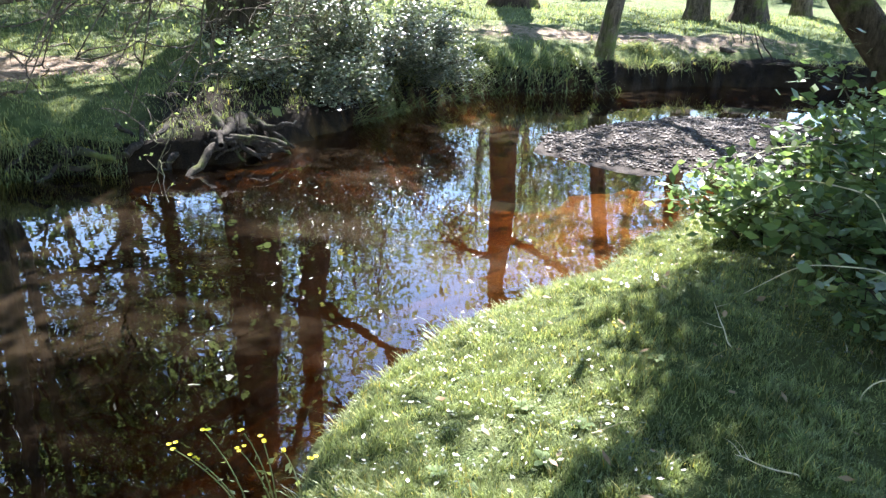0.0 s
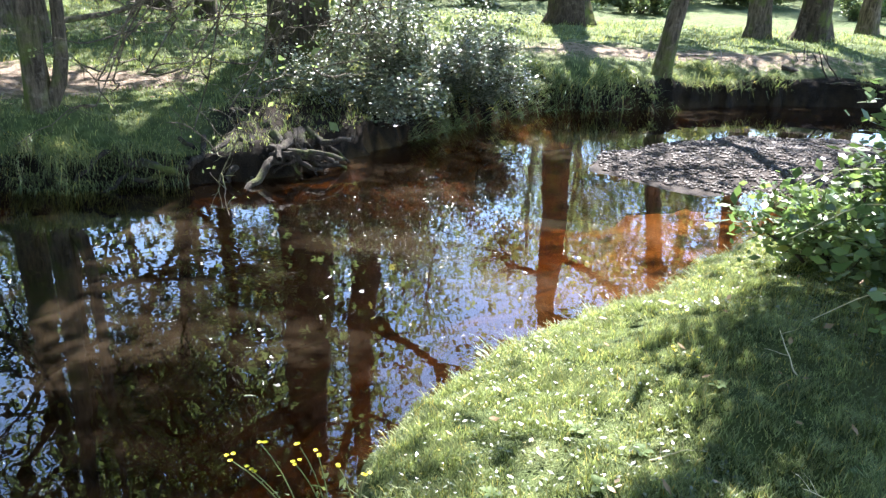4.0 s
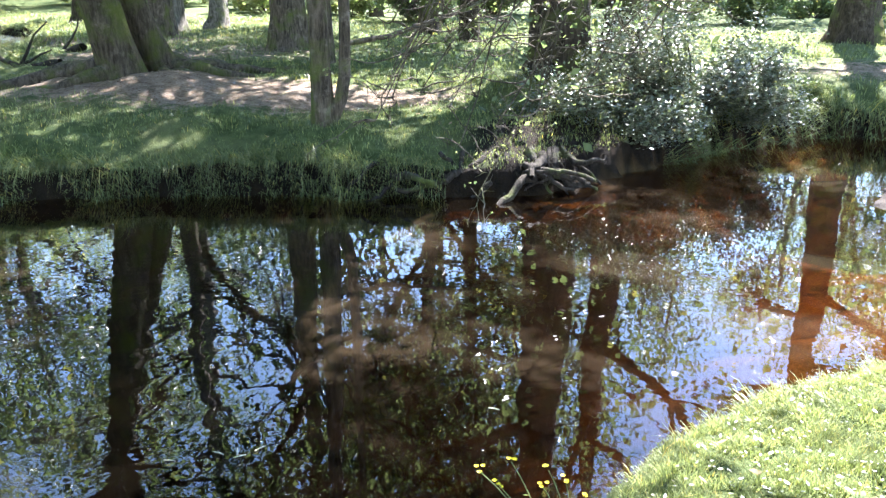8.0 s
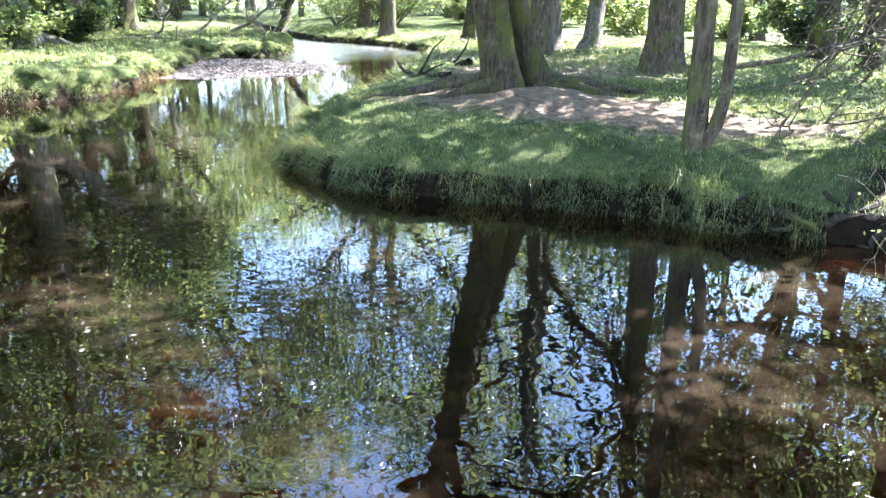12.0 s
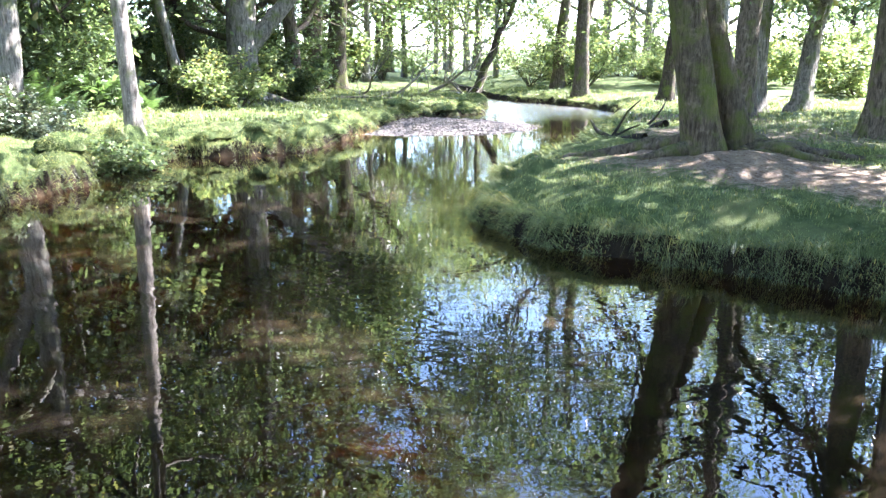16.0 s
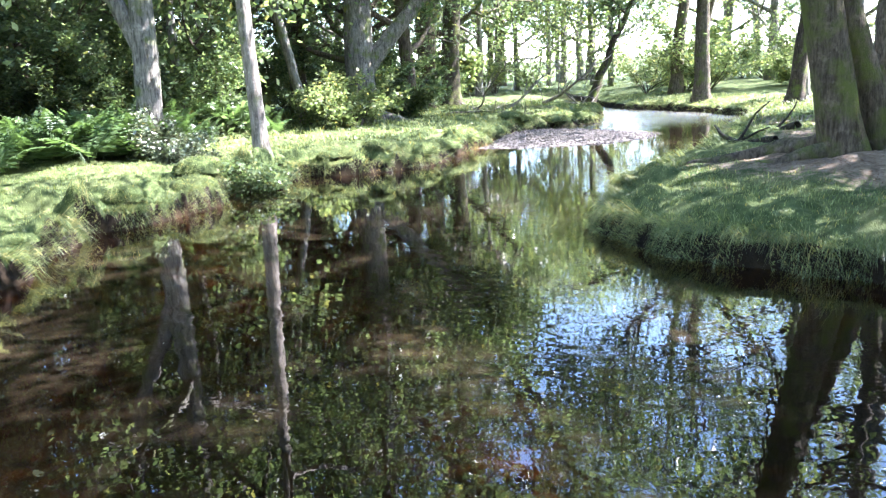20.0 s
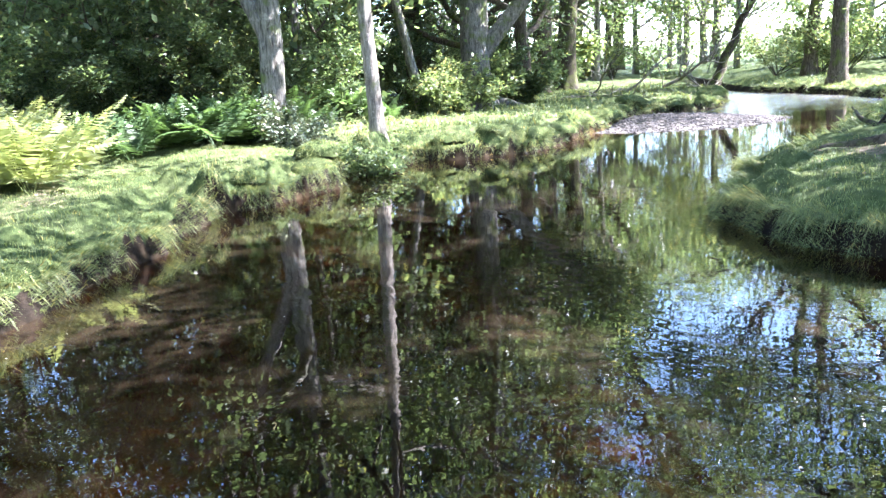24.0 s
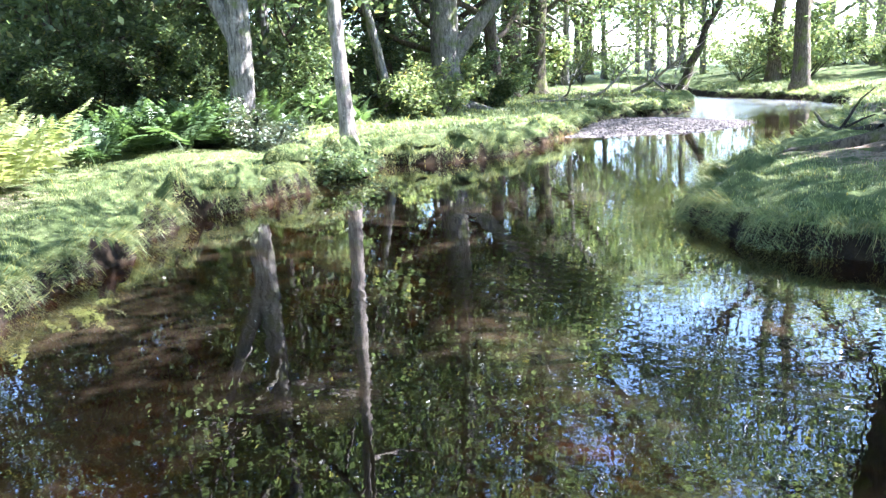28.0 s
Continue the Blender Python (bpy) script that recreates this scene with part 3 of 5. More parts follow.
tree("oak_tree", -31.0, 0.25, 1.15, 24, "massive grey oak with a forked trunk on the far bank", M_GREY, seed=13, limbs=18, clump=54, size=0.11, reach=0.48, first=0.28, roots=0.8, bend=0.015,
     forks=[(0.0, 0.85, 1, 1.7, 7, 0.36)], rootlines=[(90, 2.4, 0.2), (20, 1.8, 0.2)])
tree("oak_tree", -40.9, 3.85, 0.95, 28, "broad oak trunk on the far bank", M_OAK, seed=14, size=0.13, reach=0.48, limbs=22, clump=66, roots=0.7, first=0.18)
tree("oak_tree", -43.8, 5.5, 1.05, 28, "broad mossy oak trunk on the far bank", M_OAKMOSS, seed=15, size=0.13, reach=0.48, limbs=22, clump=66, roots=0.7, first=0.18)
tree("leaning_tree", -39.6, 12.2, 0.42, 9, "dark crooked tree leaning over the water", M_DARK, seed=16, lean=(0.0, 0.42), size=0.14, clump=13, bend=0.10, first=0.4)
tree("oak_tree", -37.0, 17.2, 0.72, 20, "straight dark trunk beside the far bend of the stream", M_OAK, seed=17, size=0.11, clump=44, limbs=15, first=0.28, reach=0.46, roots=0.7, forks=[(0, 0.3, 1, 3.0, 6, 0.2)])
for fx, fy, fs in ((-63.0, 13.5, 45), (-60.0, 20.5, 46), (-68.0, 17.5, 47)):
    tree("birch_tree", fx, fy, 0.45, 17, "pale green sunlit tree in the distance beyond the bend", M_GREY, M_LEAFHI, seed=fs, limbs=13, first=0.12, reach=0.34, clump=30, size=0.14, spread=0.8, roots=0.5, sides=9)
# oaks added for dark reflections; the last two, out of view, shade the right
for fx, fy, fs in ((-12.8, 24.5, 55), (-16.8, 24.0, 56), (-20.8, 25.5, 57), (5.5, 24.8, 58), (9.3, 22.0, 59)):
    tree("oak_tree", fx, fy, 0.5, 17, "leafy oak added along the far side of the glade", M_OAK, seed=fs, limbs=13, first=0.26, reach=0.36, clump=19, size=0.09, roots=0.6, sides=10)
tree("oak_tree", -44.0, 19.0, 0.7, 25, "tall airy oak beyond the far bend of the stream", M_OAK, seed=37, limbs=13, first=0.22, reach=0.42, clump=20, size=0.12, roots=0.6)
tree("oak_tree", -32.5, 19.8, 0.6, 21, "tall airy oak on the far turf", M_GREY, seed=38, limbs=12, first=0.26, reach=0.42, clump=24, size=0.11, roots=0.6)
tree("oak_tree", -21.3, 15.8, 0.85, 18, "pale rugged trunk on the sunlit far turf", M_GREY, seed=18, size=0.10, clump=26, roots=0.7, first=0.3)
tree("hollow_tree", -20.4, 16.9, 0.55, 7, "old crooked tree leaning with twisted boughs", M_GREY, seed=19, size=0.10, clump=26, lean=(-0.1, 0.35), bend=0.15, first=0.3)
tree("oak_tree", -19.0, 13.9, 0.62, 17, "straight trunk behind the mossy oaks", M_OAK, seed=20, size=0.10, clump=30, roots=0.7)
tree("oak_tree", -13.0, 18.4, 0.55, 13, "dark trunk in the glade", M_DARK, seed=21, limbs=13, first=0.28, clump=46, size=0.12, roots=0.6)
tree("oak_tree", -10.4, 16.4, 0.45, 13, "dark slender trunk in the glade", M_DARK, seed=22, limbs=9, first=0.35, clump=26, size=0.12, roots=0.6)
tree("oak_tree", -6.0, 15.6, 0.80, 14, "broad dark trunk standing behind the holly", M_DARK, seed=23, limbs=7, clump=10, reach=0.30, first=0.34, size=0.09, roots=0.6)
tree("oak_tree", -2.5, 21.5, 0.85, 14, "dark oak trunk at the glade's edge", M_DARK, seed=24, clump=10, reach=0.22, size=0.13, roots=0.8)
tree("oak_tree", 2.3, 21.3, 0.5, 13, "dark trunk at the back of the glade", M_OAK, seed=25, clump=28, size=0.11, roots=0.6)
tree("oak_tree", 3.5, 21.0, 0.62, 13, "dark spreading trunk at the back of the glade", M_DARK, seed=26, clump=28, size=0.11, roots=1.0)
tree("slim_tree", -23.8, -10.1, 0.34, 10, "thin trunk behind the bracken", M_OAK, seed=27, clump=60, size=0.10, first=0.2, limbs=12)
tree("oak_tree", -24.5, -9.0, 0.42, 17, "leafy oak rising out of the bracken", M_OAK, seed=33, limbs=14, first=0.2, reach=0.36, clump=34, size=0.095, roots=0.5)
tree("oak_tree", -18.5, -14.5, 0.5, 16, "leafy oak at the edge of the bracken", M_DARK, seed=34, limbs=14, first=0.2, reach=0.36, clump=34, size=0.095, roots=0.5)
tree("slim_tree", -25.5, -5.6, 0.3, 15, "slender leafy tree between the grey trunks", M_GREY, seed=35, limbs=10, first=0.25, reach=0.28, clump=26, size=0.10, roots=0.5)
tree("oak_tree", -29.0, 17.4, 0.55, 17, "dark forked trunk on the far turf", M_DARK, seed=29, clump=22, size=0.11, lean=(0.02, 0.1), first=0.3)


def background_wood():
    """Templates with low leafy boughs, set all round beyond the glade."""
    rng = random.Random(11)
    kinds = [
        (dict(dia=0.6, height=13, barkmat=M_OAK, leafmat=M_LEAF, seed=41, first=0.16, limbs=9, clump=40, size=0.088, spread=0.75), "oak_tree", "leafy oak in the wood beyond the glade"),
        (dict(dia=0.4, height=11, barkmat=M_GREY, leafmat=M_LEAFHI, seed=42, first=0.16, limbs=8, clump=30, size=0.088, spread=0.8), "birch_tree", "light green young tree in the wood"),
        (dict(dia=0.75, height=15, barkmat=M_DARK, leafmat=M_LEAF, seed=43, first=0.25, limbs=9, clump=40, size=0.09, spread=0.85), "oak_tree", "dark-trunked tall oak in the wood"),
        (dict(dia=0.28, height=8, barkmat=M_DARK, leafmat=M_LEAF, seed=44, first=0.10, limbs=8, clump=38, size=0.085, spread=0.6, bend=0.12), "slim_tree", "crooked understorey tree in the wood"),
    ]
    made, spots = {}, []
    held = [(o.location.x, o.location.y) for o in bpy.data.objects if o.parent is None and o.name.split(".")[0].endswith("tree")]
    # the last zone adds unseen trees behind the camera that block sky light
    zones = [((88, 125), (28, 36), 5), ((82, 150), (29, 50), 28), ((78, 150), (50, 72), 26), ((36, 84), (50, 85), 30), ((-45, 36), (38, 70), 18), ((170, 310), (10, 22), 9)]
    for zone in (z for z in zones for _ in range(z[2])):
      for tries in range(60):
        a, d = radians(rng.uniform(*zone[0])), rng.uniform(*zone[1])
        x, y = -math.sin(a) * d, math.cos(a) * d
        if float(shore_distance(np.array([x]), np.array([y]))[0]) < 1.6:
            continue
        if -27 < x < 7 and 6 < y < 23.5:
            continue
        if -46 < x < -20 and 3 < y < 17 and rng.random() < 0.85:
            continue
        if any((x - u) ** 2 + (y - v) ** 2 < (2.6 if x < -15 and y < 3 else 3.4) ** 2 for u, v in held + spots):
            continue
        spots.append((x, y))
        k = rng.choices(range(4), (1, 9, 0, 1) if zone[0][0] == 36 else (4, 3, 3, 4))[0]
        z = ground_z(x, y)
        if k not in made:
            opts, name, label = kinds[k]
            made[k] = tree(name, x, y, label=label, group="trees of the far wood", roots=0.6, sides=9, z=z, **opts)
        else:
            s = rng.uniform(1.15, 1.75) if zone[0][0] == 36 else rng.uniform(1.0, 1.55)
            copy_thing(made[k], pose(x, y, z - 0.05, 0, 0, rng.uniform(0, 360)) @ Matrix.Diagonal((s, s, s * rng.uniform(0.9, 1.15), 1)))
        break


background_wood()


# unseen trees added at the camera's back, whose crowns close the sky overhead
for bx, by, bs in ((3.4, -2.6, 61), (6.2, 2.4, 62), (-0.5, -6.5, 63), (7.0, 7.2, 64), (-5.5, -8.8, 65), (5.0, -7.5, 66), (1.2, -3.6, 67), (-10.5, -13.5, 68), (-17.5, -16.5, 69), (9.5, 4.5, 70), (-3.0, -12.5, 71)):
    tree("oak_tree", bx, by, 0.55, 12, "leafy oak added out of view to block sky light", M_OAK, seed=bs, limbs=12, first=0.36, reach=0.46, clump=44, size=0.12, spread=0.75)


# ---------------------------------------------------------------- grass
def tufted(X, Y, seed):
    """Uneven growth: the grass stands in tufts."""
    return np.clip(1 + 0.45 * wobble(X, Y, 6.0, seed) + 0.5 * wobble(X, Y, 19.0, seed + 1) + 0.45 * wobble(X, Y, 41.0, seed + 2), 0.25, 2.6)


def blades(P, length, width, rng, lean=None, stiff=0.5, name="grass", material=None):
    """Grass blades of two bent segments, rooted at P."""
    n = len(P)
    az = rng.uniform(0, 2 * math.pi, n)
    L = length * rng.uniform(0.55, 1.3, n)
    out = np.stack([np.cos(az), np.sin(az), np.zeros(n)], 1)
    if lean is not None:
        out = out * 0.45 + lean
    side = np.stack([-np.sin(az), np.cos(az), np.zeros(n)], 1) * (width * rng.uniform(0.6, 1.3, n) / 2)[:, None]
    bow = rng.uniform(0.3, 1.0, n)[:, None] * (1 - stiff)
    if lean is None:
        mid = P + (out * bow * 0.45 + np.array([0, 0, 0.55])) * L[:, None]
        tip = mid + (out * (0.25 + bow * 0.6) + np.array([0, 0, 0.42])) * L[:, None]
    else:
        fall = np.clip(rng.normal(0.5, 0.4, n), -0.2, 1.0)[:, None]
        mid = P + (out * 0.38 + np.array([0, 0, 1.0]) * (0.36 - 0.22 * fall)) * L[:, None]
        tip = mid + (out * 0.34 + np.array([0, 0, 1.0]) * (0.10 - 0.75 * fall)) * L[:, None]
    V = np.stack([P - side, P + side, mid + side * 0.8, mid - side * 0.8, tip + side * 0.12, tip - side * 0.12], 1).reshape(-1, 3)
    b = np.arange(n)[:, None] * 6
    F = np.concatenate([b + [0, 1, 2, 3], b + [3, 2, 4, 5]])
    return mesh_from(name, V, F, material, False)


def scatter(n, x0, x1, y0, y1, rng, keep):
    X, Y = rng.uniform(x0, x1, n), rng.uniform(y0, y1, n)
    D = edge_distance(X, Y)
    m = keep(X, Y, D)
    X, Y, D = X[m], Y[m], D[m]
    return X, Y, D, np.stack([X, Y, ground_height(X, Y) - 0.005], 1)


def along_shore(n, x0, x1, y0, y1, rng, keep, wide=0.9):
    """Points within a strip along the water's edge."""
    A, B = SHORE[:-1], SHORE[1:]
    M = (A + B) / 2
    ok = (M[:, 0] > x0 - 1) & (M[:, 0] < x1 + 1) & (M[:, 1] > y0 - 1) & (M[:, 1] < y1 + 1)
    A, B = A[ok], B[ok]
    w = np.linalg.norm(B - A, axis=1)
    k = rng.choice(len(A), n * 3, p=w / w.sum())
    P = A[k] + (B - A)[k] * rng.uniform(0, 1, (n * 3, 1)) + rng.uniform(-wide, wide, (n * 3, 2))
    X, Y = P[:, 0], P[:, 1]
    D = edge_distance(X, Y)
    m = keep(X, Y, D) & (X > x0) & (X < x1) & (Y > y0) & (Y < y1)
    X, Y, D = X[m][:n], Y[m][:n], D[m][:n]
    return X, Y, D, np.stack([X, Y, ground_height(X, Y) - 0.005], 1)


def bare_earth(X, Y):
    return (0.95 * spot(X, Y, -9.6, 7.0, 3.6, 1.7, 25) + 0.8 * spot(X, Y, -7.0, 7.9, 1.6, 0.6, 40) + 0.8 * spot(X, Y, 0.5, 15.6, 4.5, 1.2, 15)
            + 0.75 * spot(X, Y, -14, 10, 4, 1.6, 20) + 0.4 * spot(X, Y, -13.2, -7.8, 3.0, 0.9, 35))


def grass_patch(label, n, box, length, width, material, seed, keep=None, shore=None, hang=False):
    rng = np.random.RandomState(seed)
    rule = keep or (lambda X, Y, D: (D > 0.03) & (1.5 * wobble(X, Y, 4.0, seed) + 0.8 * wobble(X, Y, 13.0, seed + 2) + rng.uniform(-0.7, 2.1, len(X)) > -0.2) & (rng.uniform(0, 1, len(X)) > bare_earth(X, Y) * 1.4))
    X, Y, D, P = (along_shore if keep else scatter)(n, *box, rng, rule)
    lean = None
    if hang:
        e = 0.06
        gx = shore_distance(X + e, Y) - shore_distance(X - e, Y)
        gy = shore_distance(X, Y + e) - shore_distance(X, Y - e)
        g = np.stack([gx, gy, 0 * gx], 1)
        lean = -g / (np.linalg.norm(g, axis=1)[:, None] + 1e-6)
    me = blades(P, length * tufted(X, Y, seed), width, rng, lean, 0.35 if hang else 0.5, "grass", material)
    return tagged(new("grass", me), label, "grass", kind="stuff")


grass_patch("short bright turf on the near bank", 330000, (-1.0, 2.4, 1.7, 6.6), 0.031, 0.0046, M_GRASS_BRIGHT, 51)
grass_patch("dry straw-coloured blades in the near turf", 9000, (-1.0, 3.2, 1.6, 8.2), 0.05, 0.005, M_DRYGRASS, 52)
grass_patch("longer grass at the near water's edge", 12000, (-1.1, 2.0, 1.4, 7.6), 0.07, 0.005, M_GRASS, 53, hang=True,
            keep=lambda X, Y, D: (D > -0.08) & (D < 0.4 + 0.3 * wobble(X, Y, 3.0, 5)))
grass_patch("turf of the grassy point across the water", 110000, (-13.5, -2.6, 3.0, 10.5), 0.045, 0.008, M_GRASS, 54)
grass_patch("grass hanging over the edge of the grassy point", 62000, (-13.5, -2.4, 2.8, 11.0), 0.165, 0.0065, M_GRASS, 55, hang=True,
            keep=lambda X, Y, D: (D > -0.11) & (D < 0.24 + 0.15 * wobble(X, Y, 2.0, 6)) & (wobble(X, Y, 8.0, 41) + 0.8 * wobble(X, Y, 21.0, 42) > -0.95) & (spot(X, Y, -3.6, 7.8, 1.3, 1.7) < 0.4))
grass_patch("dry hanging grass on the grassy point", 5000, (-13.5, -2.4, 2.8, 9.5), 0.27, 0.008, M_DRYGRASS, 56, hang=True,
            keep=lambda X, Y, D: (D > -0.04) & (D < 0.25) & (wobble(X, Y, 3.3, 8) > 0.2) & (spot(X, Y, -3.8, 7.5, 1.6, 1.8) < 0.3))
grass_patch("turf of the glade", 80000, (-28, 6, 8, 24), 0.07, 0.018, M_GRASS, 57)
grass_patch("bright tussocks on the far right-hand bank", 14000, (-2.6, 9, 10.3, 18), 0.24, 0.012, M_GRASS, 58, hang=True,
            keep=lambda X, Y, D: (D > -0.09) & (D < 0.7 + 0.4 * wobble(X, Y, 1.5, 6)) & (X + 1.2 * wobble(X, Y, 2.2, 15) < 0.5))
grass_patch("dark turf fringe over the earth cliff", 6000, (0.2, 9, 13.5, 18.5), 0.17, 0.010, M_GRASS, 66, hang=True,
            keep=lambda X, Y, D: (D > -0.02) & (D < 0.3 + 0.2 * wobble(X, Y, 2.0, 6)) & (wobble(X, Y, 2.6, 14) > -0.3))
grass_patch("turf of the sunny western bank", 110000, (-20, -4, -10, 2.5), 0.05, 0.0085, M_GRASS, 59)
grass_patch("long grass over the edge of the western bank", 56000, (-20, -4.5, -6.5, 2.8), 0.15, 0.0085, M_GRASS, 60, hang=True,
            keep=lambda X, Y, D: (D > -0.07) & (D < 0.25 + 0.2 * wobble(X, Y, 1.8, 9)) & (wobble(X, Y, 6.0, 43) + 0.8 * wobble(X, Y, 17.0, 44) > -0.45))
grass_patch("dry grass on the western bank", 3000, (-20, -4.5, -6.5, 2.6), 0.2, 0.010, M_DRYGRASS, 61, hang=True,
            keep=lambda X, Y, D: (D > -0.08) & (D < 0.3) & (wobble(X, Y, 2.4, 4) > 0.0))
grass_patch("turf of the far banks", 70000, (-46, -20, -8, 20), 0.09, 0.03, M_GRASS, 62)
grass_patch("tufts along the far banks", 14000, (-44, -14, 2, 18), 0.20, 0.02, M_GRASS, 63, hang=True,
            keep=lambda X, Y, D: (D > -0.09) & (D < 0.7 + 0.5 * wobble(X, Y, 1.2, 3)))


# ---------------------------------------------------------------- tussocks along the banks
def tussock(x, y, seed):
    """A mossy cushion with short grass standing and drooping from it."""
    rng = np.random.RandomState(seed)
    base = thing("grass_tussock", (x, y, ground_z(x, y) - 0.04), "rounded cushion of mossy grass on the edge of the bank", "tussock", "tussocks along the banks")
    q, a = np.linspace(0, 1, 7), np.linspace(0, 2 * math.pi, 18, endpoint=False)
    Q, A = np.meshgrid(q, a)
    R = 0.42 * np.sin(Q * math.pi / 2) * (1 + 0.12 * np.cos(3 * A + seed) + 0.07 * np.cos(5 * A + 2 * seed))
    V = np.stack([R * np.cos(A), R * np.sin(A), 0.24 * np.cos(Q * math.pi / 2) + 0.02 * np.cos(4 * A + seed) * Q], -1)
    i = (np.arange(18)[:, None] * 7 + np.arange(6)[None, :]).ravel()
    j = (((np.arange(18) + 1) % 18)[:, None] * 7 + np.arange(6)[None, :]).ravel()
    part("mound", mesh_from("mound", V.reshape(-1, 3), np.stack([i, j, j + 1, i + 1], 1), M_GROUND), base)
    n = 1500
    u, v = rng.uniform(0, 2 * math.pi, n), np.sqrt(rng.uniform(0, 1, n)) * math.pi / 2
    P = np.stack([0.41 * np.sin(v) * np.cos(u), 0.41 * np.sin(v) * np.sin(u), 0.235 * np.cos(v)], 1)
    lean = np.stack([np.cos(u), np.sin(u), 0 * u], 1) * np.sin(v)[:, None]
    part("grass", blades(P, 0.085, 0.009, rng, lean, 0.4, "grass", M_GRASS), base)
    return base


def tussock_rows():
    rng = random.Random(17)
    kinds = [tussock(-19.2, -0.6, 101), tussock(-19.6, 0.9, 102)]
    for (ax, ay), (bx, by) in zip(NEAR_SHORE[3:22], NEAR_SHORE[4:23]):
        ln = math.hypot(bx - ax, by - ay)
        for k in range(max(1, round(ln / 1.15))):
            if rng.random() < 0.25:
                continue
            f = (k + rng.uniform(0.1, 0.9)) / max(1, round(ln / 1.15))
            inland = rng.uniform(0.22, 0.5)
            x, y = ax + (bx - ax) * f + (by - ay) / ln * inland, ay + (by - ay) * f - (bx - ax) / ln * inland
            if float(edge_distance(np.array([x]), np.array([y]))[0]) < 0.12:
                continue
            s = rng.uniform(0.6, 1.1) * (1.35 if ax < -22 else 1.0)
            copy_thing(rng.choice(kinds), pose(x, y, ground_z(x, y) - 0.05, 0, 0, rng.uniform(0, 360)) @ Matrix.Diagonal((s, s, s * rng.uniform(0.8, 1.2), 1)))


tussock_rows()


# ---------------------------------------------------------------- bushes and ferns
def bush(name, x, y, r, h, label, leafmat, seed, count=2600, size=0.035, stems=9, squash=1.0, barkmat=None, category="bush", group="", hollow=0.55, z=None):
    rng = np.random.RandomState(seed)
    z = ground_z(x, y) if z is None else z
    base = thing(name, (x, y, z), label, category, group)
    ends = []
    for i in range(stems):
        wood = Tubes()
        a = rng.uniform(0, 2 * math.pi)
        w = (math.cos(a) * r * 0.8, math.sin(a) * r * 0.8 * squash, h * rng.uniform(0.5, 1.0))
        line = bent((rng.normal(0, 0.06), rng.normal(0, 0.06), -0.05), w, math.hypot(r, h) * rng.uniform(0.75, 1.05), 7, rng, 0.12, -0.02)
        wood.add(line, np.linspace(0.018, 0.004, 8) * (0.6 + r * 0.5), 5)
        for k in range(2, 8):
            for _ in range(3):
                tw = bent(line[k], rng.normal(0, 1, 3) + (line[k] - line[k - 1]) * 4, 0.32 * r * rng.uniform(0.5, 1.2), 4, rng, 0.25)
                tw[:, 2] = np.maximum(tw[:, 2], 0.03)
                wood.add(tw, np.linspace(0.005, 0.002, 5), 3)
                ends.extend([tw[2], tw[3], tw[4]])
        part("stem", wood.mesh("stem", barkmat or M_DARK), base)
    V, F = leaves(ends, 0.085 * (0.6 + r * 0.5), max(2, count // len(ends)), size, rng, level=0.45)
    part("foliage", mesh_from("foliage", V, F, leafmat, False), base)
    return base


bush("holly_bush", -2.85, 9.95, 1.05, 1.15, "dense glossy holly bush overhanging the water", M_HOLLY, 71, 26000, 0.024, 22)
bush("holly_bush", -3.75, 9.0, 0.75, 0.55, "glossy dark holly at the foot of the oak", M_HOLLY, 72, 9000, 0.022, 12)
bush("holly_bush", -2.35, 10.6, 0.65, 0.6, "low sunlit holly trailing over the bank", M_HOLLY, 73, 11000, 0.022, 16)
bush("holly_bush", -3.05, 8.85, 0.55, 0.42, "low holly drooping over the undercut bank", M_HOLLY, 96, 6500, 0.024, 12)
bush("bramble_bush", 1.75, 5.3, 0.65, 0.55, "leafy bramble on the near bank above the water", M_BRAMBLE, 74, 3000, 0.045, 12)
bush("bramble_bush", 2.25, 4.35, 0.8, 0.7, "dense leafy bramble in the shade of the near bank", M_BRAMBLE, 75, 4200, 0.045, 13)
bush("bramble_bush", 2.6, 5.6, 0.95, 0.9, "tall leafy bramble at the edge of the near bank", M_BRAMBLE, 76, 5200, 0.045, 14)
bush("bramble_bush", 1.35, 5.35, 0.45, 0.38, "low sunlit bramble trailing towards the water", M_BRAMBLE, 77, 1500, 0.040, 9)
bush("bramble_bush", 2.15, 3.5, 0.6, 0.55, "low bramble spilling onto the shaded turf", M_BRAMBLE, 94, 2200, 0.042, 10)
bush("waterside_bush", -16.3, -2.45, 0.75, 0.75, "low green bush on the water's edge", M_LEAF, 78, 3600, 0.05, 10)
bush("ivy_clump", -19.2, -4.7, 0.9, 0.9, "dark ivy and scrub round the grey oak's foot", M_HOLLY, 79, 4200, 0.05, 10)
bush("ivy_clump", -18.2, -4.0, 0.7, 0.55, "greyish low scrub on the western bank", M_HOLLY, 80, 3000, 0.045, 10)


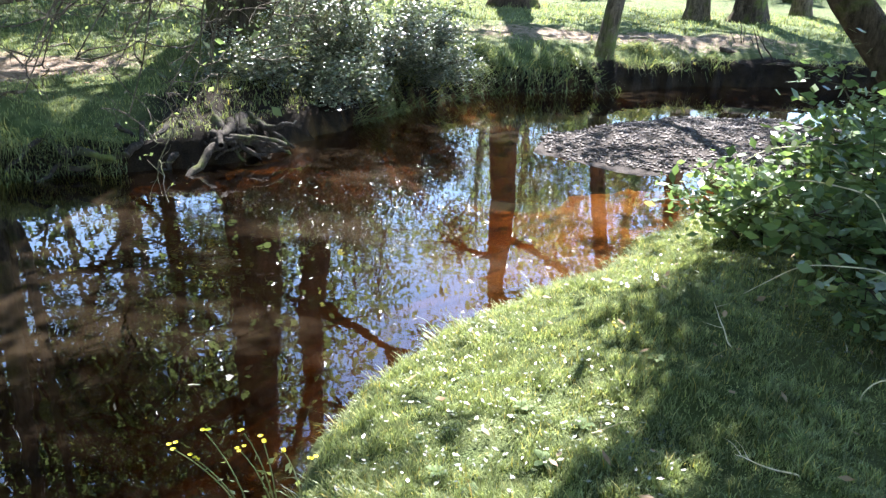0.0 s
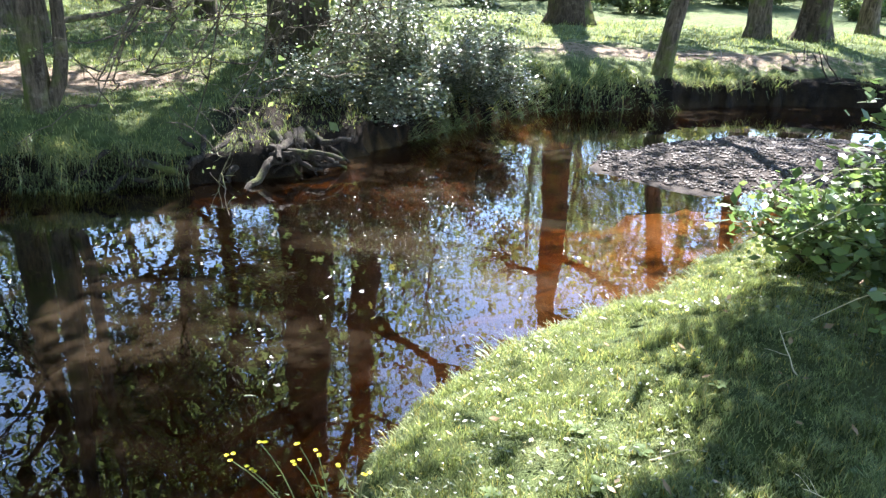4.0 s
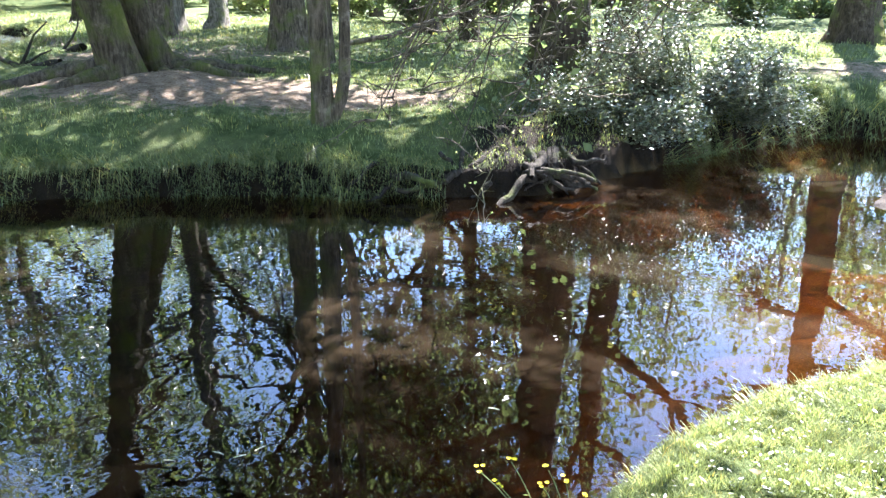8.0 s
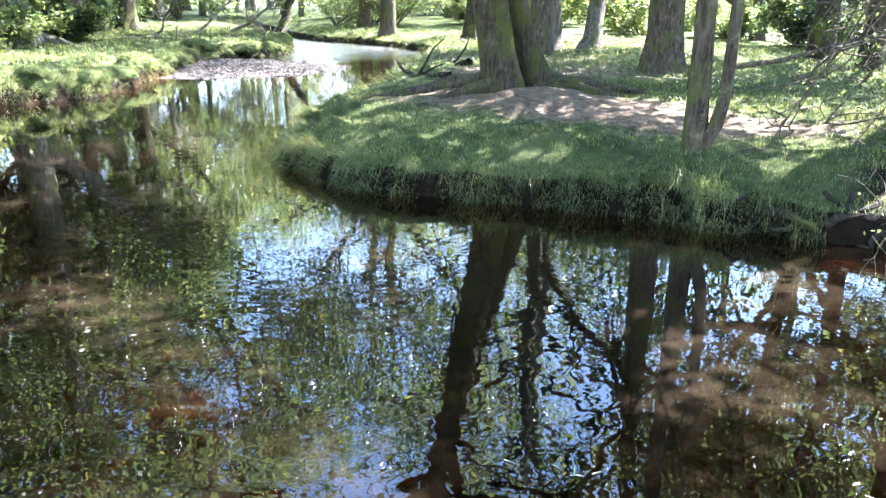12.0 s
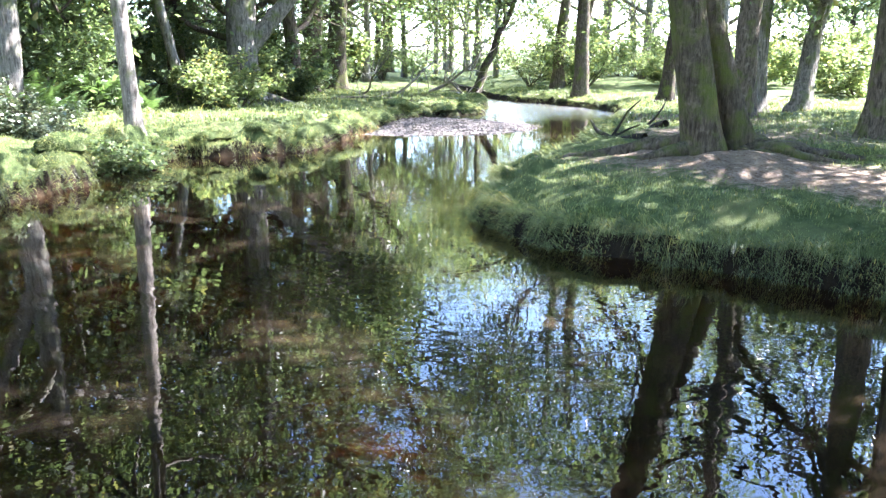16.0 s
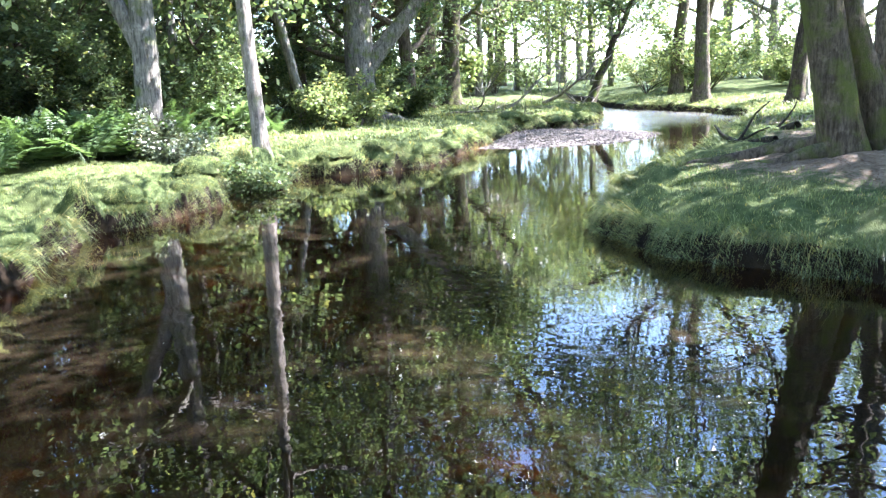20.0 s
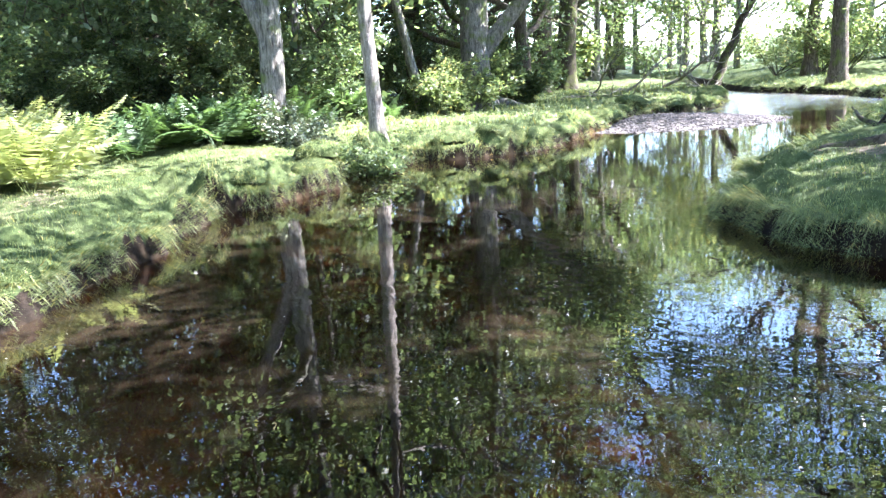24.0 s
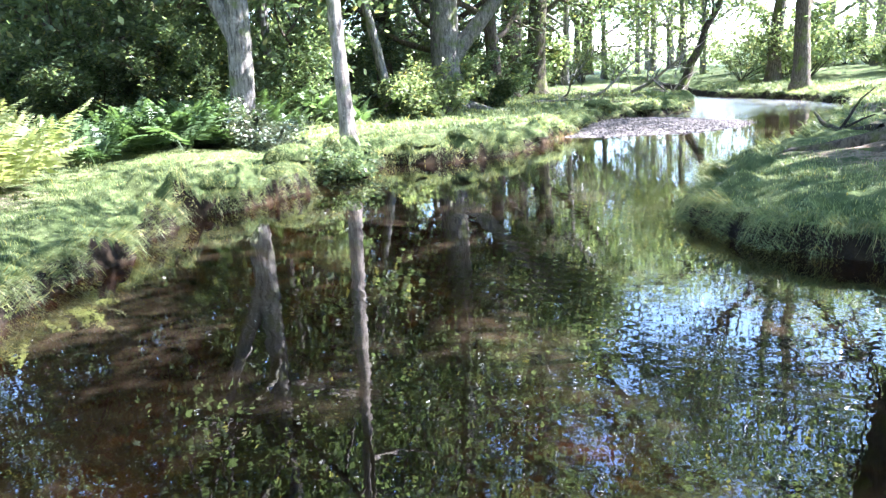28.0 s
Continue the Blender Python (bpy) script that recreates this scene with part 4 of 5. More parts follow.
def bracken(name, x, y, label, material, seed, fronds=8, size=0.9, group="bracken"):
    rng = np.random.RandomState(seed)
    base = thing(name, (x, y, ground_z(x, y)), label, "fern", group)
    for i in range(fronds):
        a = i * 2.4 + rng.uniform(-0.4, 0.4)
        w = (math.cos(a) * 0.55, math.sin(a) * 0.55, rng.uniform(0.8, 1.7))
        line = bent((0.05 * math.cos(a), 0.05 * math.sin(a), -0.03), w, size * rng.uniform(0.8, 1.25), 26, rng, 0.025, -0.042)
        V, F = [], []
        for k in range(27):                          # a midrib with a pointed leaflet to each side
            t = line[min(k + 1, 26)] - line[max(k - 1, 0)]
            t /= np.linalg.norm(t)
            s = np.cross(t, (0, 0, 1.0))
            s /= np.linalg.norm(s) + 1e-6
            n = len(V)
            V += [line[k] - s * 0.004, line[k] + s * 0.004]
            if k:
                F.append([prev, prev + 1, n + 1, n])
            prev = n
            if k >= 6:
                span = size * 0.30 * (1 - ((k - 6) / 21) ** 1.3) + 0.03
                for sign in (-1, 1):
                    tip = line[k] + sign * s * span + t * span * 0.35 - np.array([0, 0, span * rng.uniform(0.15, 0.5)])
                    mid = line[k] * 0.6 + tip * 0.4
                    wd = t * (0.021 * size) + np.array([0, 0, rng.uniform(-0.012, 0.012)])
                    q = len(V)
                    V += [mid + wd, tip, mid - wd]
                    F.append([n + (sign > 0), q, q + 1, q + 2])
        part("frond", mesh_from("frond", np.array(V), np.array(F), material, False), base)
    return base


def bracken_beds():
    rng = random.Random(5)
    sunny = bracken("bracken", -12.4, -8.2, "tall yellow-green sunlit bracken", M_FERN_SUN, 81, 12, 1.5)
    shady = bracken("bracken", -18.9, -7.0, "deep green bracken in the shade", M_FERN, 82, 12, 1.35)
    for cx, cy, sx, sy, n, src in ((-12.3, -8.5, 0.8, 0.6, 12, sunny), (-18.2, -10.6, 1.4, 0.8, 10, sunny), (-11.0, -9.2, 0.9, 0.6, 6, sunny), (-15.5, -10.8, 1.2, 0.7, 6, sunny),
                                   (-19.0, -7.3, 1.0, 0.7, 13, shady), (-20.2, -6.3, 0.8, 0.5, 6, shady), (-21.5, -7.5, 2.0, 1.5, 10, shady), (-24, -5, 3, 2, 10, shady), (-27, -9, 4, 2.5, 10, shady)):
        for _ in range(n):
            x, y = cx + rng.gauss(0, sx), cy + rng.gauss(0, sy)
            if float(shore_distance(np.array([x]), np.array([y]))[0]) < 0.8:
                continue
            s = rng.uniform(0.7, 1.25)
            copy_thing(src, pose(x, y, ground_z(x, y), 0, 0, rng.uniform(0, 360)) @ Matrix.Diagonal((s, s, s, 1)))


bracken_beds()


def undergrowth():
    """Low scrub beyond the first trees."""
    rng = random.Random(9)
    a = bush("scrub_bush", -30, -6, 1.3, 1.5, "leafy scrub under the trees", M_LEAF, 91, 7000, 0.07, 9, group="scrub of the wood")
    b = bush("scrub_bush", -9, 26, 1.5, 1.6, "sunlit pale green scrub at the glade's edge", M_LEAFHI, 92, 7000, 0.07, 9, group="scrub of the wood")
    c = bush("scrub_bush", -math.sin(radians(66)) * 50, math.cos(radians(66)) * 50, 2.2, 2.8, "airy yellow-green thicket beyond the bend", M_LEAFHI, 93, 4200, 0.075, 10, group="scrub of the wood")
    hazel = bush("hazel_bush", -23.5, -6.6, 2.0, 4.2, "tall leafy hazel filling the shade between the trunks", M_LEAF, 95, 15000, 0.062, 12, group="hazels of the wood")
    spots = [(-22.5, -10.2), (-26.0, -8.2), (-28.5, -11.0), (-30.5, -6.2), (-24.0, -13.0), (-20.5, -12.2), (-36.0, -5.5), (-31.0, -14.0),
             (-35.0, -10.0), (-38.0, 0.5), (-41.0, -3.0), (-27.0, -16.5), (-48.0, -1.5), (-17.2, -13.6)]
    for x, y in spots:
        s = rng.uniform(0.75, 1.25)
        copy_thing(hazel, pose(x, y, ground_z(x, y), 0, 0, rng.uniform(0, 360)) @ Matrix.Diagonal((s, s, s * rng.uniform(0.85, 1.3), 1)))
    for k in range(13):
        ang, d = radians(56 + 2.1 * k + rng.uniform(-0.6, 0.6)), rng.uniform(46, 68)
        x, y, s = -math.sin(ang) * d, math.cos(ang) * d, rng.uniform(0.8, 1.6)
        if float(shore_distance(np.array([x]), np.array([y]))[0]) > 2.0:
            copy_thing(c, pose(x, y, ground_z(x, y), 0, 0, rng.uniform(0, 360)) @ Matrix.Diagonal((s, s, s, 1)))
    n = 0
    while n < 120:
        ang, d = radians(rng.uniform(-40, 150)), rng.uniform(26, 66)
        x, y = -math.sin(ang) * d, math.cos(ang) * d
        if float(shore_distance(np.array([x]), np.array([y]))[0]) < 2.0 or (-30 < x < 8 and 6 < y < 22) or (-46 < x < -20 and 2 < y < 18 and rng.random() < 0.8):
            continue
        s = rng.uniform(1.0, 2.4) if d > 42 else rng.uniform(0.7, 1.4)
        copy_thing(rng.choice((b, b, b) if 40 < math.degrees(ang) < 82 else (a, a, b)), pose(x, y, ground_z(x, y), 0, 0, rng.uniform(0, 360)) @ Matrix.Diagonal((s, s, s, 1)))
        n += 1


undergrowth()


# ---------------------------------------------------------------- gravel bars
def stones(n, inside, lo, hi, rng, height):
    """Small rounded stones, eight faces each, half sunk in the bar."""
    P = inside(n, rng)
    r = rng.uniform(lo, hi, len(P)) * rng.uniform(0.6, 1.0, len(P))
    unit = np.array([(1, 0, 0), (0, 1, 0), (-1, 0, 0), (0, -1, 0), (0, 0, 1), (0, 0, -1)], float)
    V = P[:, None, :] + unit[None] * r[:, None, None] * rng.uniform(0.6, 1.2, (len(P), 6, 1)) * np.array([1, 1, 0.6])
    V[:, :, 2] += height(P[:, 0], P[:, 1])[:, None]
    tri = np.array([(0, 1, 4), (1, 2, 4), (2, 3, 4), (3, 0, 4), (1, 0, 5), (2, 1, 5), (3, 2, 5), (0, 3, 5)])
    return V.reshape(-1, 3), (np.arange(len(P))[:, None, None] * 6 + tri[None]).reshape(-1, 3)


def gravel_bar(x, y, rx, ry, turn, top, count, lo, hi, seed, label, ground_mat, stone_mat):
    rng = np.random.RandomState(seed)
    c, s = math.cos(radians(turn)), math.sin(radians(turn))

    def height(X, Y):
        u, v = ((X - x) * c + (Y - y) * s) / rx, (-(X - x) * s + (Y - y) * c) / ry
        q = np.sqrt(u * u + v * v) + 0.13 * wobble(X, Y, 3.0 / ry * 1.5, seed)
        return top * (1 - q ** 2 * 1.0) * 1.0 + 0.012 * wobble(X, Y, 5.0, seed + 1)

    def inside(n, r):
        a, q = r.uniform(0, 2 * math.pi, n), np.sqrt(r.uniform(0, 1.15, n))
        u, v = np.cos(a) * q * rx, np.sin(a) * q * ry
        return np.stack([x + u * c - v * s, y + u * s + v * c, np.zeros(n)], 1)
    q, a = np.linspace(0, 1.7, 22), np.linspace(0, 2 * math.pi, 72, endpoint=False)
    Q, A = np.meshgrid(q, a)
    U, W = np.cos(A) * Q * rx, np.sin(A) * Q * ry
    X, Y = x + U * c - W * s, y + U * s + W * c
    i = (np.arange(72)[:, None] * 22 + np.arange(21)[None, :]).ravel()
    j = (((np.arange(72) + 1) % 72)[:, None] * 22 + np.arange(21)[None, :]).ravel()
    ob = new("gravel_bar", mesh_from("gravel_bar", np.stack([X, Y, np.maximum(height(X, Y), -0.5)], -1).reshape(-1, 3), np.stack([i, j, j + 1, i + 1], 1), ground_mat))
    tagged(ob, label, "gravel bar", kind="structure")
    V, F = stones(count, inside, lo, hi, rng, height)
    st = new("gravel", mesh_from("gravel", V, F, stone_mat, True))
    tagged(st, "loose wet stones lying on the gravel bar", "gravel", kind="stuff")


gravel_bar(1.75, 9.95, 2.3, 1.35, 32, 0.10, 5600, 0.014, 0.055, 3, "wet brown gravel bar rising from the shallow stream", M_GRAVEL, M_STONE)
gravel_bar(-25.7, 6.5, 3.7, 3.4, 25, 0.13, 4200, 0.035, 0.08, 4, "pale gravel bar in the bend of the stream", M_PALEGRAVEL, M_PALEGRAVEL)


# ---------------------------------------------------------------- roots and dead wood
def root_tangle():
    rng = np.random.RandomState(6)
    base = thing("root_tangle", (-3.42, 7.02, 0.0), "weathered grey roots hanging from the bank into the water", "tree roots")
    bank = np.array([(0.12, 0.5), (-0.03, 0.05), (-0.5, -0.4), (-1.35, -0.95)])
    for k in range(32):
        f = rng.uniform(0, 3) ** 0.85 * 0.999 if k < 22 else rng.uniform(0, 3) * 0.999
        n = int(f)
        p = bank[n] + (bank[n + 1] - bank[n]) * (f - n)
        along = (bank[n + 1] - bank[n]) / np.linalg.norm(bank[n + 1] - bank[n]) * rng.choice((-1, 1))
        out = np.array([0.7, -0.72])
        r = rng.uniform(0.02, 0.062)
        a = np.linspace(0, 1, 11)[:, None]
        ln = rng.uniform(0.3, 0.75)
        start = np.array([*(p - out * 0.22), rng.uniform(0.18, 0.42)])
        mid = np.array([*(p + out * rng.uniform(0.05, 0.22) + along * ln * 0.3), rng.uniform(0.08, 0.3)])
        end = np.array([*(p + out * rng.uniform(-0.02, 0.16) + along * ln), rng.uniform(-0.06, 0.08)])
        line = start * (1 - a) ** 2 + 2 * mid * a * (1 - a) + end * a ** 2
        line[2:] += np.cumsum(rng.normal(0, 0.03, (9, 3)), 0)
        t = Tubes()
        t.add(line, np.linspace(r, r * 0.5, 11), 8, 0.15, rng)
        part("root", t.mesh("root", M_ROOT), base)
    for k in range(16):
        t = Tubes()
        f = rng.uniform(0, 3) * 0.999
        n = int(f)
        p = bank[n] + (bank[n + 1] - bank[n]) * (f - n)
        t.add(bent((p[0] - 0.05, p[1] + 0.05, rng.uniform(0.2, 0.4)), (rng.normal(0.2, 0.5), -0.4, -1), rng.uniform(0.2, 0.42), 5, rng, 0.2), np.linspace(0.006, 0.0025, 6), 4)
        part("rootlet", t.mesh("rootlet", M_ROOT), base)


root_tangle()


def dead_branch(x, y, ln, r, turn, label, seed, rise=0.25, mat=None, twigs=6):
    rng = np.random.RandomState(seed)
    base = thing("fallen_branch", (x, y, ground_z(x, y)), label, "dead branch", "fallen branches")
    t = Tubes()
    line = bent((0, 0, r * 0.6), (math.cos(radians(turn)), math.sin(radians(turn)), rise), ln, 9, rng, 0.12)
    t.add(line, np.linspace(r, r * 0.3, 10), 7, 0.1, rng)
    part("stem", t.mesh("stem", mat or M_PALE), base)
    for k in range(twigs):
        q = Tubes()
        p = line[rng.randint(2, 9)]
        q.add(bent(p, rng.normal(0, 1, 3) + [0, 0, 0.6], ln * rng.uniform(0.25, 0.55), 6, rng, 0.15), np.linspace(r * 0.4, r * 0.12, 7), 5)
        part("twig", q.mesh("twig", mat or M_PALE), base)
    return base


dead_branch(0.55, 15.4, 1.0, 0.025, 20, "pale forked stick lying on the grass", 1, 0.35)
dead_branch(2.2, 15.3, 1.9, 0.05, 5, "fallen branch on the edge of the earth bank", 2, 0.05, M_DARK)
dead_branch(3.6, 15.7, 1.6, 0.04, 170, "dead branch overhanging the earth bank", 3, -0.1, M_ROOT)
dead_branch(-33.5, 3.9, 4.0, 0.055, 60, "bare pale fallen branch on the far bank", 4, 0.3, M_GREY, 12)
dead_branch(-37.5, 7.5, 4.5, 0.06, 100, "bare fallen bough among the far trees", 5, 0.2, M_PALE, 14)
dead_branch(-35.5, 5.6, 3.5, 0.055, 20, "bare tangled bough on the far bank", 6, 0.35, M_GREY, 14)
dead_branch(-40.5, 10.0, 4.5, 0.10, 75, "whitened bough lying by the water", 7, 0.4, M_PALE, 10)
dead_branch(-39.5, 13.2, 4.0, 0.09, -60, "whitened bough by the leaning tree", 8, 0.25, M_PALE, 10)
dead_branch(-14.8, 8.4, 2.2, 0.10, 200, "old log lying on the bare earth", 9, 0.02, M_ROOT, 2)
dead_branch(-17.0, 10.2, 2.6, 0.12, 190, "weathered log on the earth bank", 10, 0.02, M_ROOT, 2)


# ---------------------------------------------------------------- the tree whose boughs hang over the stream
def overhanging_tree():
    rng = np.random.RandomState(12)
    x, y = 3.05, 6.7
    z = ground_z(x, y)
    base = thing("overhanging_tree", (x, y, z), "dark leaning tree with bare twiggy boughs over the stream", "tree")
    w = Tubes()
    line = np.array([(0.1, 0, -0.3), (0, 0, 0), (-0.25, 0, 0.4), (-0.65, -0.02, 0.85), (-1.1, -0.05, 1.35), (-1.6, -0.15, 2.0), (-2.1, -0.4, 2.8), (-2.9, -0.9, 3.7), (-3.9, -1.5, 4.3), (-5.0, -2.1, 4.4)], float)
    w.add(line, np.array([0.26, 0.21, 0.17, 0.15, 0.14, 0.13, 0.11, 0.09, 0.06, 0.03]), 10, 0.06, rng)
    up = bent((-1.6, -0.15, 1.9), (0.1, 0.4, 1), 6.0, 8, rng, 0.08)
    w.add(up, np.linspace(0.10, 0.03, 9), 8)
    part("trunk", w.mesh("trunk", M_DARK), base)
    ends = []
    for k in range(3, 9):
        for _ in range(3):
            b = Tubes()
            s = bent(up[k], rng.normal(0, 1, 3) + [1.6, 0.3, 0.3], rng.uniform(1.0, 2.2), 6, rng, 0.12)
            b.add(s, np.linspace(0.035, 0.008, 7), 5)
            part("bough", b.mesh("bough", M_DARK), base)
            ends.extend(s[2:])
    # dense boughs out of view, added to shade the right of the near turf
    for k in range(60):
        b = Tubes()
        goal = np.array([rng.uniform(0.4, 2.9), rng.uniform(5.0, 7.3), rng.uniform(3.8, 5.2)]) - [x, y, z]
        a = np.linspace(0, 1, 8)[:, None]
        src = up[1 + k % 4]
        s = src * (1 - a) + goal * a + np.array([0, 0, 0.5]) * a * (1 - a)
        s[1:] += np.cumsum(rng.normal(0, 0.05, (7, 3)), 0)
        b.add(s, np.linspace(0.035, 0.008, 8), 5)
        part("bough", b.mesh("bough", M_DARK), base)
        ends.extend(s[4:])
    V, F = leaves(ends, 0.30, 140, 0.055, rng)
    part("crown", mesh_from("crown", V, F, M_LEAF, False), base)
    tips = []
    for i in range(22):
        if i < 15:
            az, low, d = radians(rng.uniform(25.5, 38)), rng.uniform(1.15, 1.9), rng.uniform(4.5, 5.3)
        else:
            az, low, d = radians(rng.uniform(5, 25)), rng.uniform(1.6, 2.1), rng.uniform(4.6, 5.6)
        foot = np.array([-math.sin(az) * d - x, math.cos(az) * d - y, low - z])
        head = foot + [rng.uniform(0.5, 1.6), rng.uniform(-0.2, 0.9), 1.6 + rng.uniform(0, 0.6)]
        near = line[np.argmin(np.linalg.norm(line[5:] - head, axis=1)) + 5]
        a = np.linspace(0, 1, 16)[:, None]
        pts = near * (1 - a) ** 2 + 2 * (head + [0, 0, 0.3]) * a * (1 - a) + foot * a ** 2
        pts[2:] += np.cumsum(rng.normal(0, 0.035, (14, 3)), 0)
        t = Tubes()
        t.add(pts, np.linspace(0.017, 0.004, 16), 5)
        for k in range(6, 16):
            for _ in range(2):
                tw = bent(pts[k], rng.normal(0, 1, 3) * [1.2, 1.2, 0.5] + [-0.3, 0, -0.25], rng.uniform(0.15, 0.6), 7, rng, 0.28)
                t.add(tw, np.linspace(0.006, 0.002, 8), 4)
                for q in (2, 4, 6):
                    sp = bent(tw[q], rng.normal(0, 1, 3), rng.uniform(0.06, 0.2), 4, rng, 0.3)
                    t.add(sp, np.linspace(0.003, 0.0015, 5), 3)
                    if rng.uniform() < 0.5:
                        tips.append(sp[4])
        part("twig", t.mesh("twig", M_TWIG), base)
    V, F = leaves(tips, 0.03, 3, 0.013, rng)
    part("young_foliage", mesh_from("young_foliage", V, F, M_LEAFHI, False), base, "sparse yellow-green leaves")


overhanging_tree()


# ---------------------------------------------------------------- flowers, litter and floating scraps
def wildflower(x, y, heads, label, seed):
    rng = np.random.RandomState(seed)
    z = ground_z(x, y)
    base = thing("wildflower", (x, y, z), label, "flower", "yellow wildflowers")
    for hx, hy, hz in heads:
        t = Tubes()
        end = np.array([hx - x, hy - y, hz - z])
        a = np.linspace(0, 1, 8)[:, None]
        bow = np.array([end[0] * 0.2, end[1] * 0.2, end[2] * 0.75])
        line = 2 * bow * a * (1 - a) + end * a ** 2
        t.add(line, np.linspace(0.0035, 0.0018, 8), 5)
        stem = part("stem", t.mesh("stem", M_STEM), base)
        for q in (2, 3, 4, 5):
            V, F = leaves(line[q:q + 1], 0.012, 1, 0.016, rng)
            part("leaf", mesh_from("leaf", V, F, M_GRASS, False), stem)
        P, Q, n = [], [], 0
        for fl in range(rng.randint(2, 4)):
            c = end + rng.normal(0, 0.010, 3)
            for p in range(9):
                u = p * 2 * math.pi / 9 + rng.uniform(0, 0.3)
                d = np.array([math.cos(u), math.sin(u), 0.35])
                s = np.array([-math.sin(u), math.cos(u), 0]) * 0.0035
                P += [c, c + d * 0.005 + s, c + d * 0.010, c + d * 0.005 - s]
                Q.append([n, n + 1, n + 2, n + 3])
                n += 4
        part("flower_head", mesh_from("flower_head", np.array(P), np.array(Q), M_PETAL, False), stem, "small bright yellow flower head")
    return base


wildflower(-0.74, 2.02, [(-1.05, 2.02, 0.50), (-0.96, 2.09, 0.53), (-0.99, 2.06, 0.44)], "spindly yellow ragwort leaning over the water", 1)
wildflower(-0.70, 2.10, [(-0.85, 2.16, 0.50), (-0.87, 2.14, 0.45), (-0.80, 2.20, 0.45)], "thin yellow wildflower on the water's edge", 2)
wildflower(-0.66, 2.22, [(-0.74, 2.23, 0.40), (-0.66, 2.30, 0.33)], "short yellow wildflower in the near turf", 3)
wildflower(0.44, 3.42, [(0.42, 3.47, 0.46), (0.50, 3.46, 0.46)], "yellow flower pair in the near turf", 4)


def litter():
    rng = np.random.RandomState(31)

    def flat(n, box, size, z_of, keep, name, mat, label, cat, tilt=0.5):
        X, Y, D, P = scatter(n, *box, rng, keep)
        P[:, 2] = z_of(X, Y)
        m = len(P)
        u = rng.uniform(0, 2 * math.pi, m)
        a = np.stack([np.cos(u), np.sin(u), rng.uniform(-tilt, tilt, m)], 1)
        b = np.stack([-np.sin(u), np.cos(u), rng.uniform(-tilt, tilt, m)], 1) * 0.45
        s = (size * rng.uniform(0.5, 1.4, m))[:, None]
        V = np.stack([P - a * s, P - b * s, P + a * s, P + b * s], 1).reshape(-1, 3)
        tagged(new(name, mesh_from(name, V, np.arange(4 * m).reshape(-1, 4), mat, False)), label, cat, kind="stuff")
    flat(5500, (-0.9, 2.8, 1.8, 6.5), 0.012, lambda X, Y: ground_height(X, Y) + rng.uniform(0.01, 0.04, len(X)), lambda X, Y, D: (D > 0.1) & (wobble(X, Y, 2.6, 77) > -0.1), "herb_leaves", M_HOLLY,
         "small glossy herb leaves lying in the near turf", "leaves", 0.25)
    flat(16000, (-0.9, 2.4, 1.8, 6.5), 0.0075, lambda X, Y: ground_height(X, Y) + rng.uniform(0.012, 0.04, len(X)), lambda X, Y, D: (D > 0.08) & (wobble(X, Y, 4.4, 78) > 0.15), "clover", M_LEAFHI,
         "patches of small pale clover leaves in the near turf", "clover", 0.6)
    flat(120, (-0.9, 2.8, 1.8, 6.5), 0.026, lambda X, Y: ground_height(X, Y) + 0.045, lambda X, Y, D: D > 0.15, "fallen_leaves", M_FALLEN, "brown and bleached fallen leaves in the near turf", "leaves")
    flat(1500, (-14, -3.5, 4, 10), 0.035, lambda X, Y: ground_height(X, Y) + 0.012, lambda X, Y, D: (D > 0.5) & (rng.uniform(0, 1, len(X)) < bare_earth(X, Y)), "fallen_leaves", M_FALLEN,
         "dry brown leaves on the bare earth", "leaves", 0.3)
    flat(260, (-20, -2, -5, 6), 0.010, lambda X, Y: 0 * X + 0.004, lambda X, Y, D: (D < -0.05) & (rng.uniform(0, 1, len(X)) < np.exp(D / 1.6) + 0.12), "floating_leaves", M_STRAW,
         "pale scraps of leaf floating on the stream", "leaves", 0.0)
    for cx, cy, turn in ((-2.48, 2.02, 10), (-2.42, 2.08, 140), (-2.38, 2.06, 60), (-2.62, 1.85, 30), (-2.35, 2.16, 80), (-3.30, -1.95, 120), (-1.62, 3.1, 15)):
        t = Tubes()
        d = np.array([math.cos(radians(turn)), math.sin(radians(turn)), 0.0]) * 0.03
        t.add(np.array([np.array([0, 0, 0.003]) - d, np.array([0, 0, 0.006]), np.array([0, 0, 0.003]) + d]), [0.003, 0.0035, 0.002], 5)
        ob = new("straw", t.mesh("straw", M_STRAW))
        ob.location = (cx, cy, 0)
        tagged(ob, "bleached straw floating on the water", "straw", "floating straws")


litter()


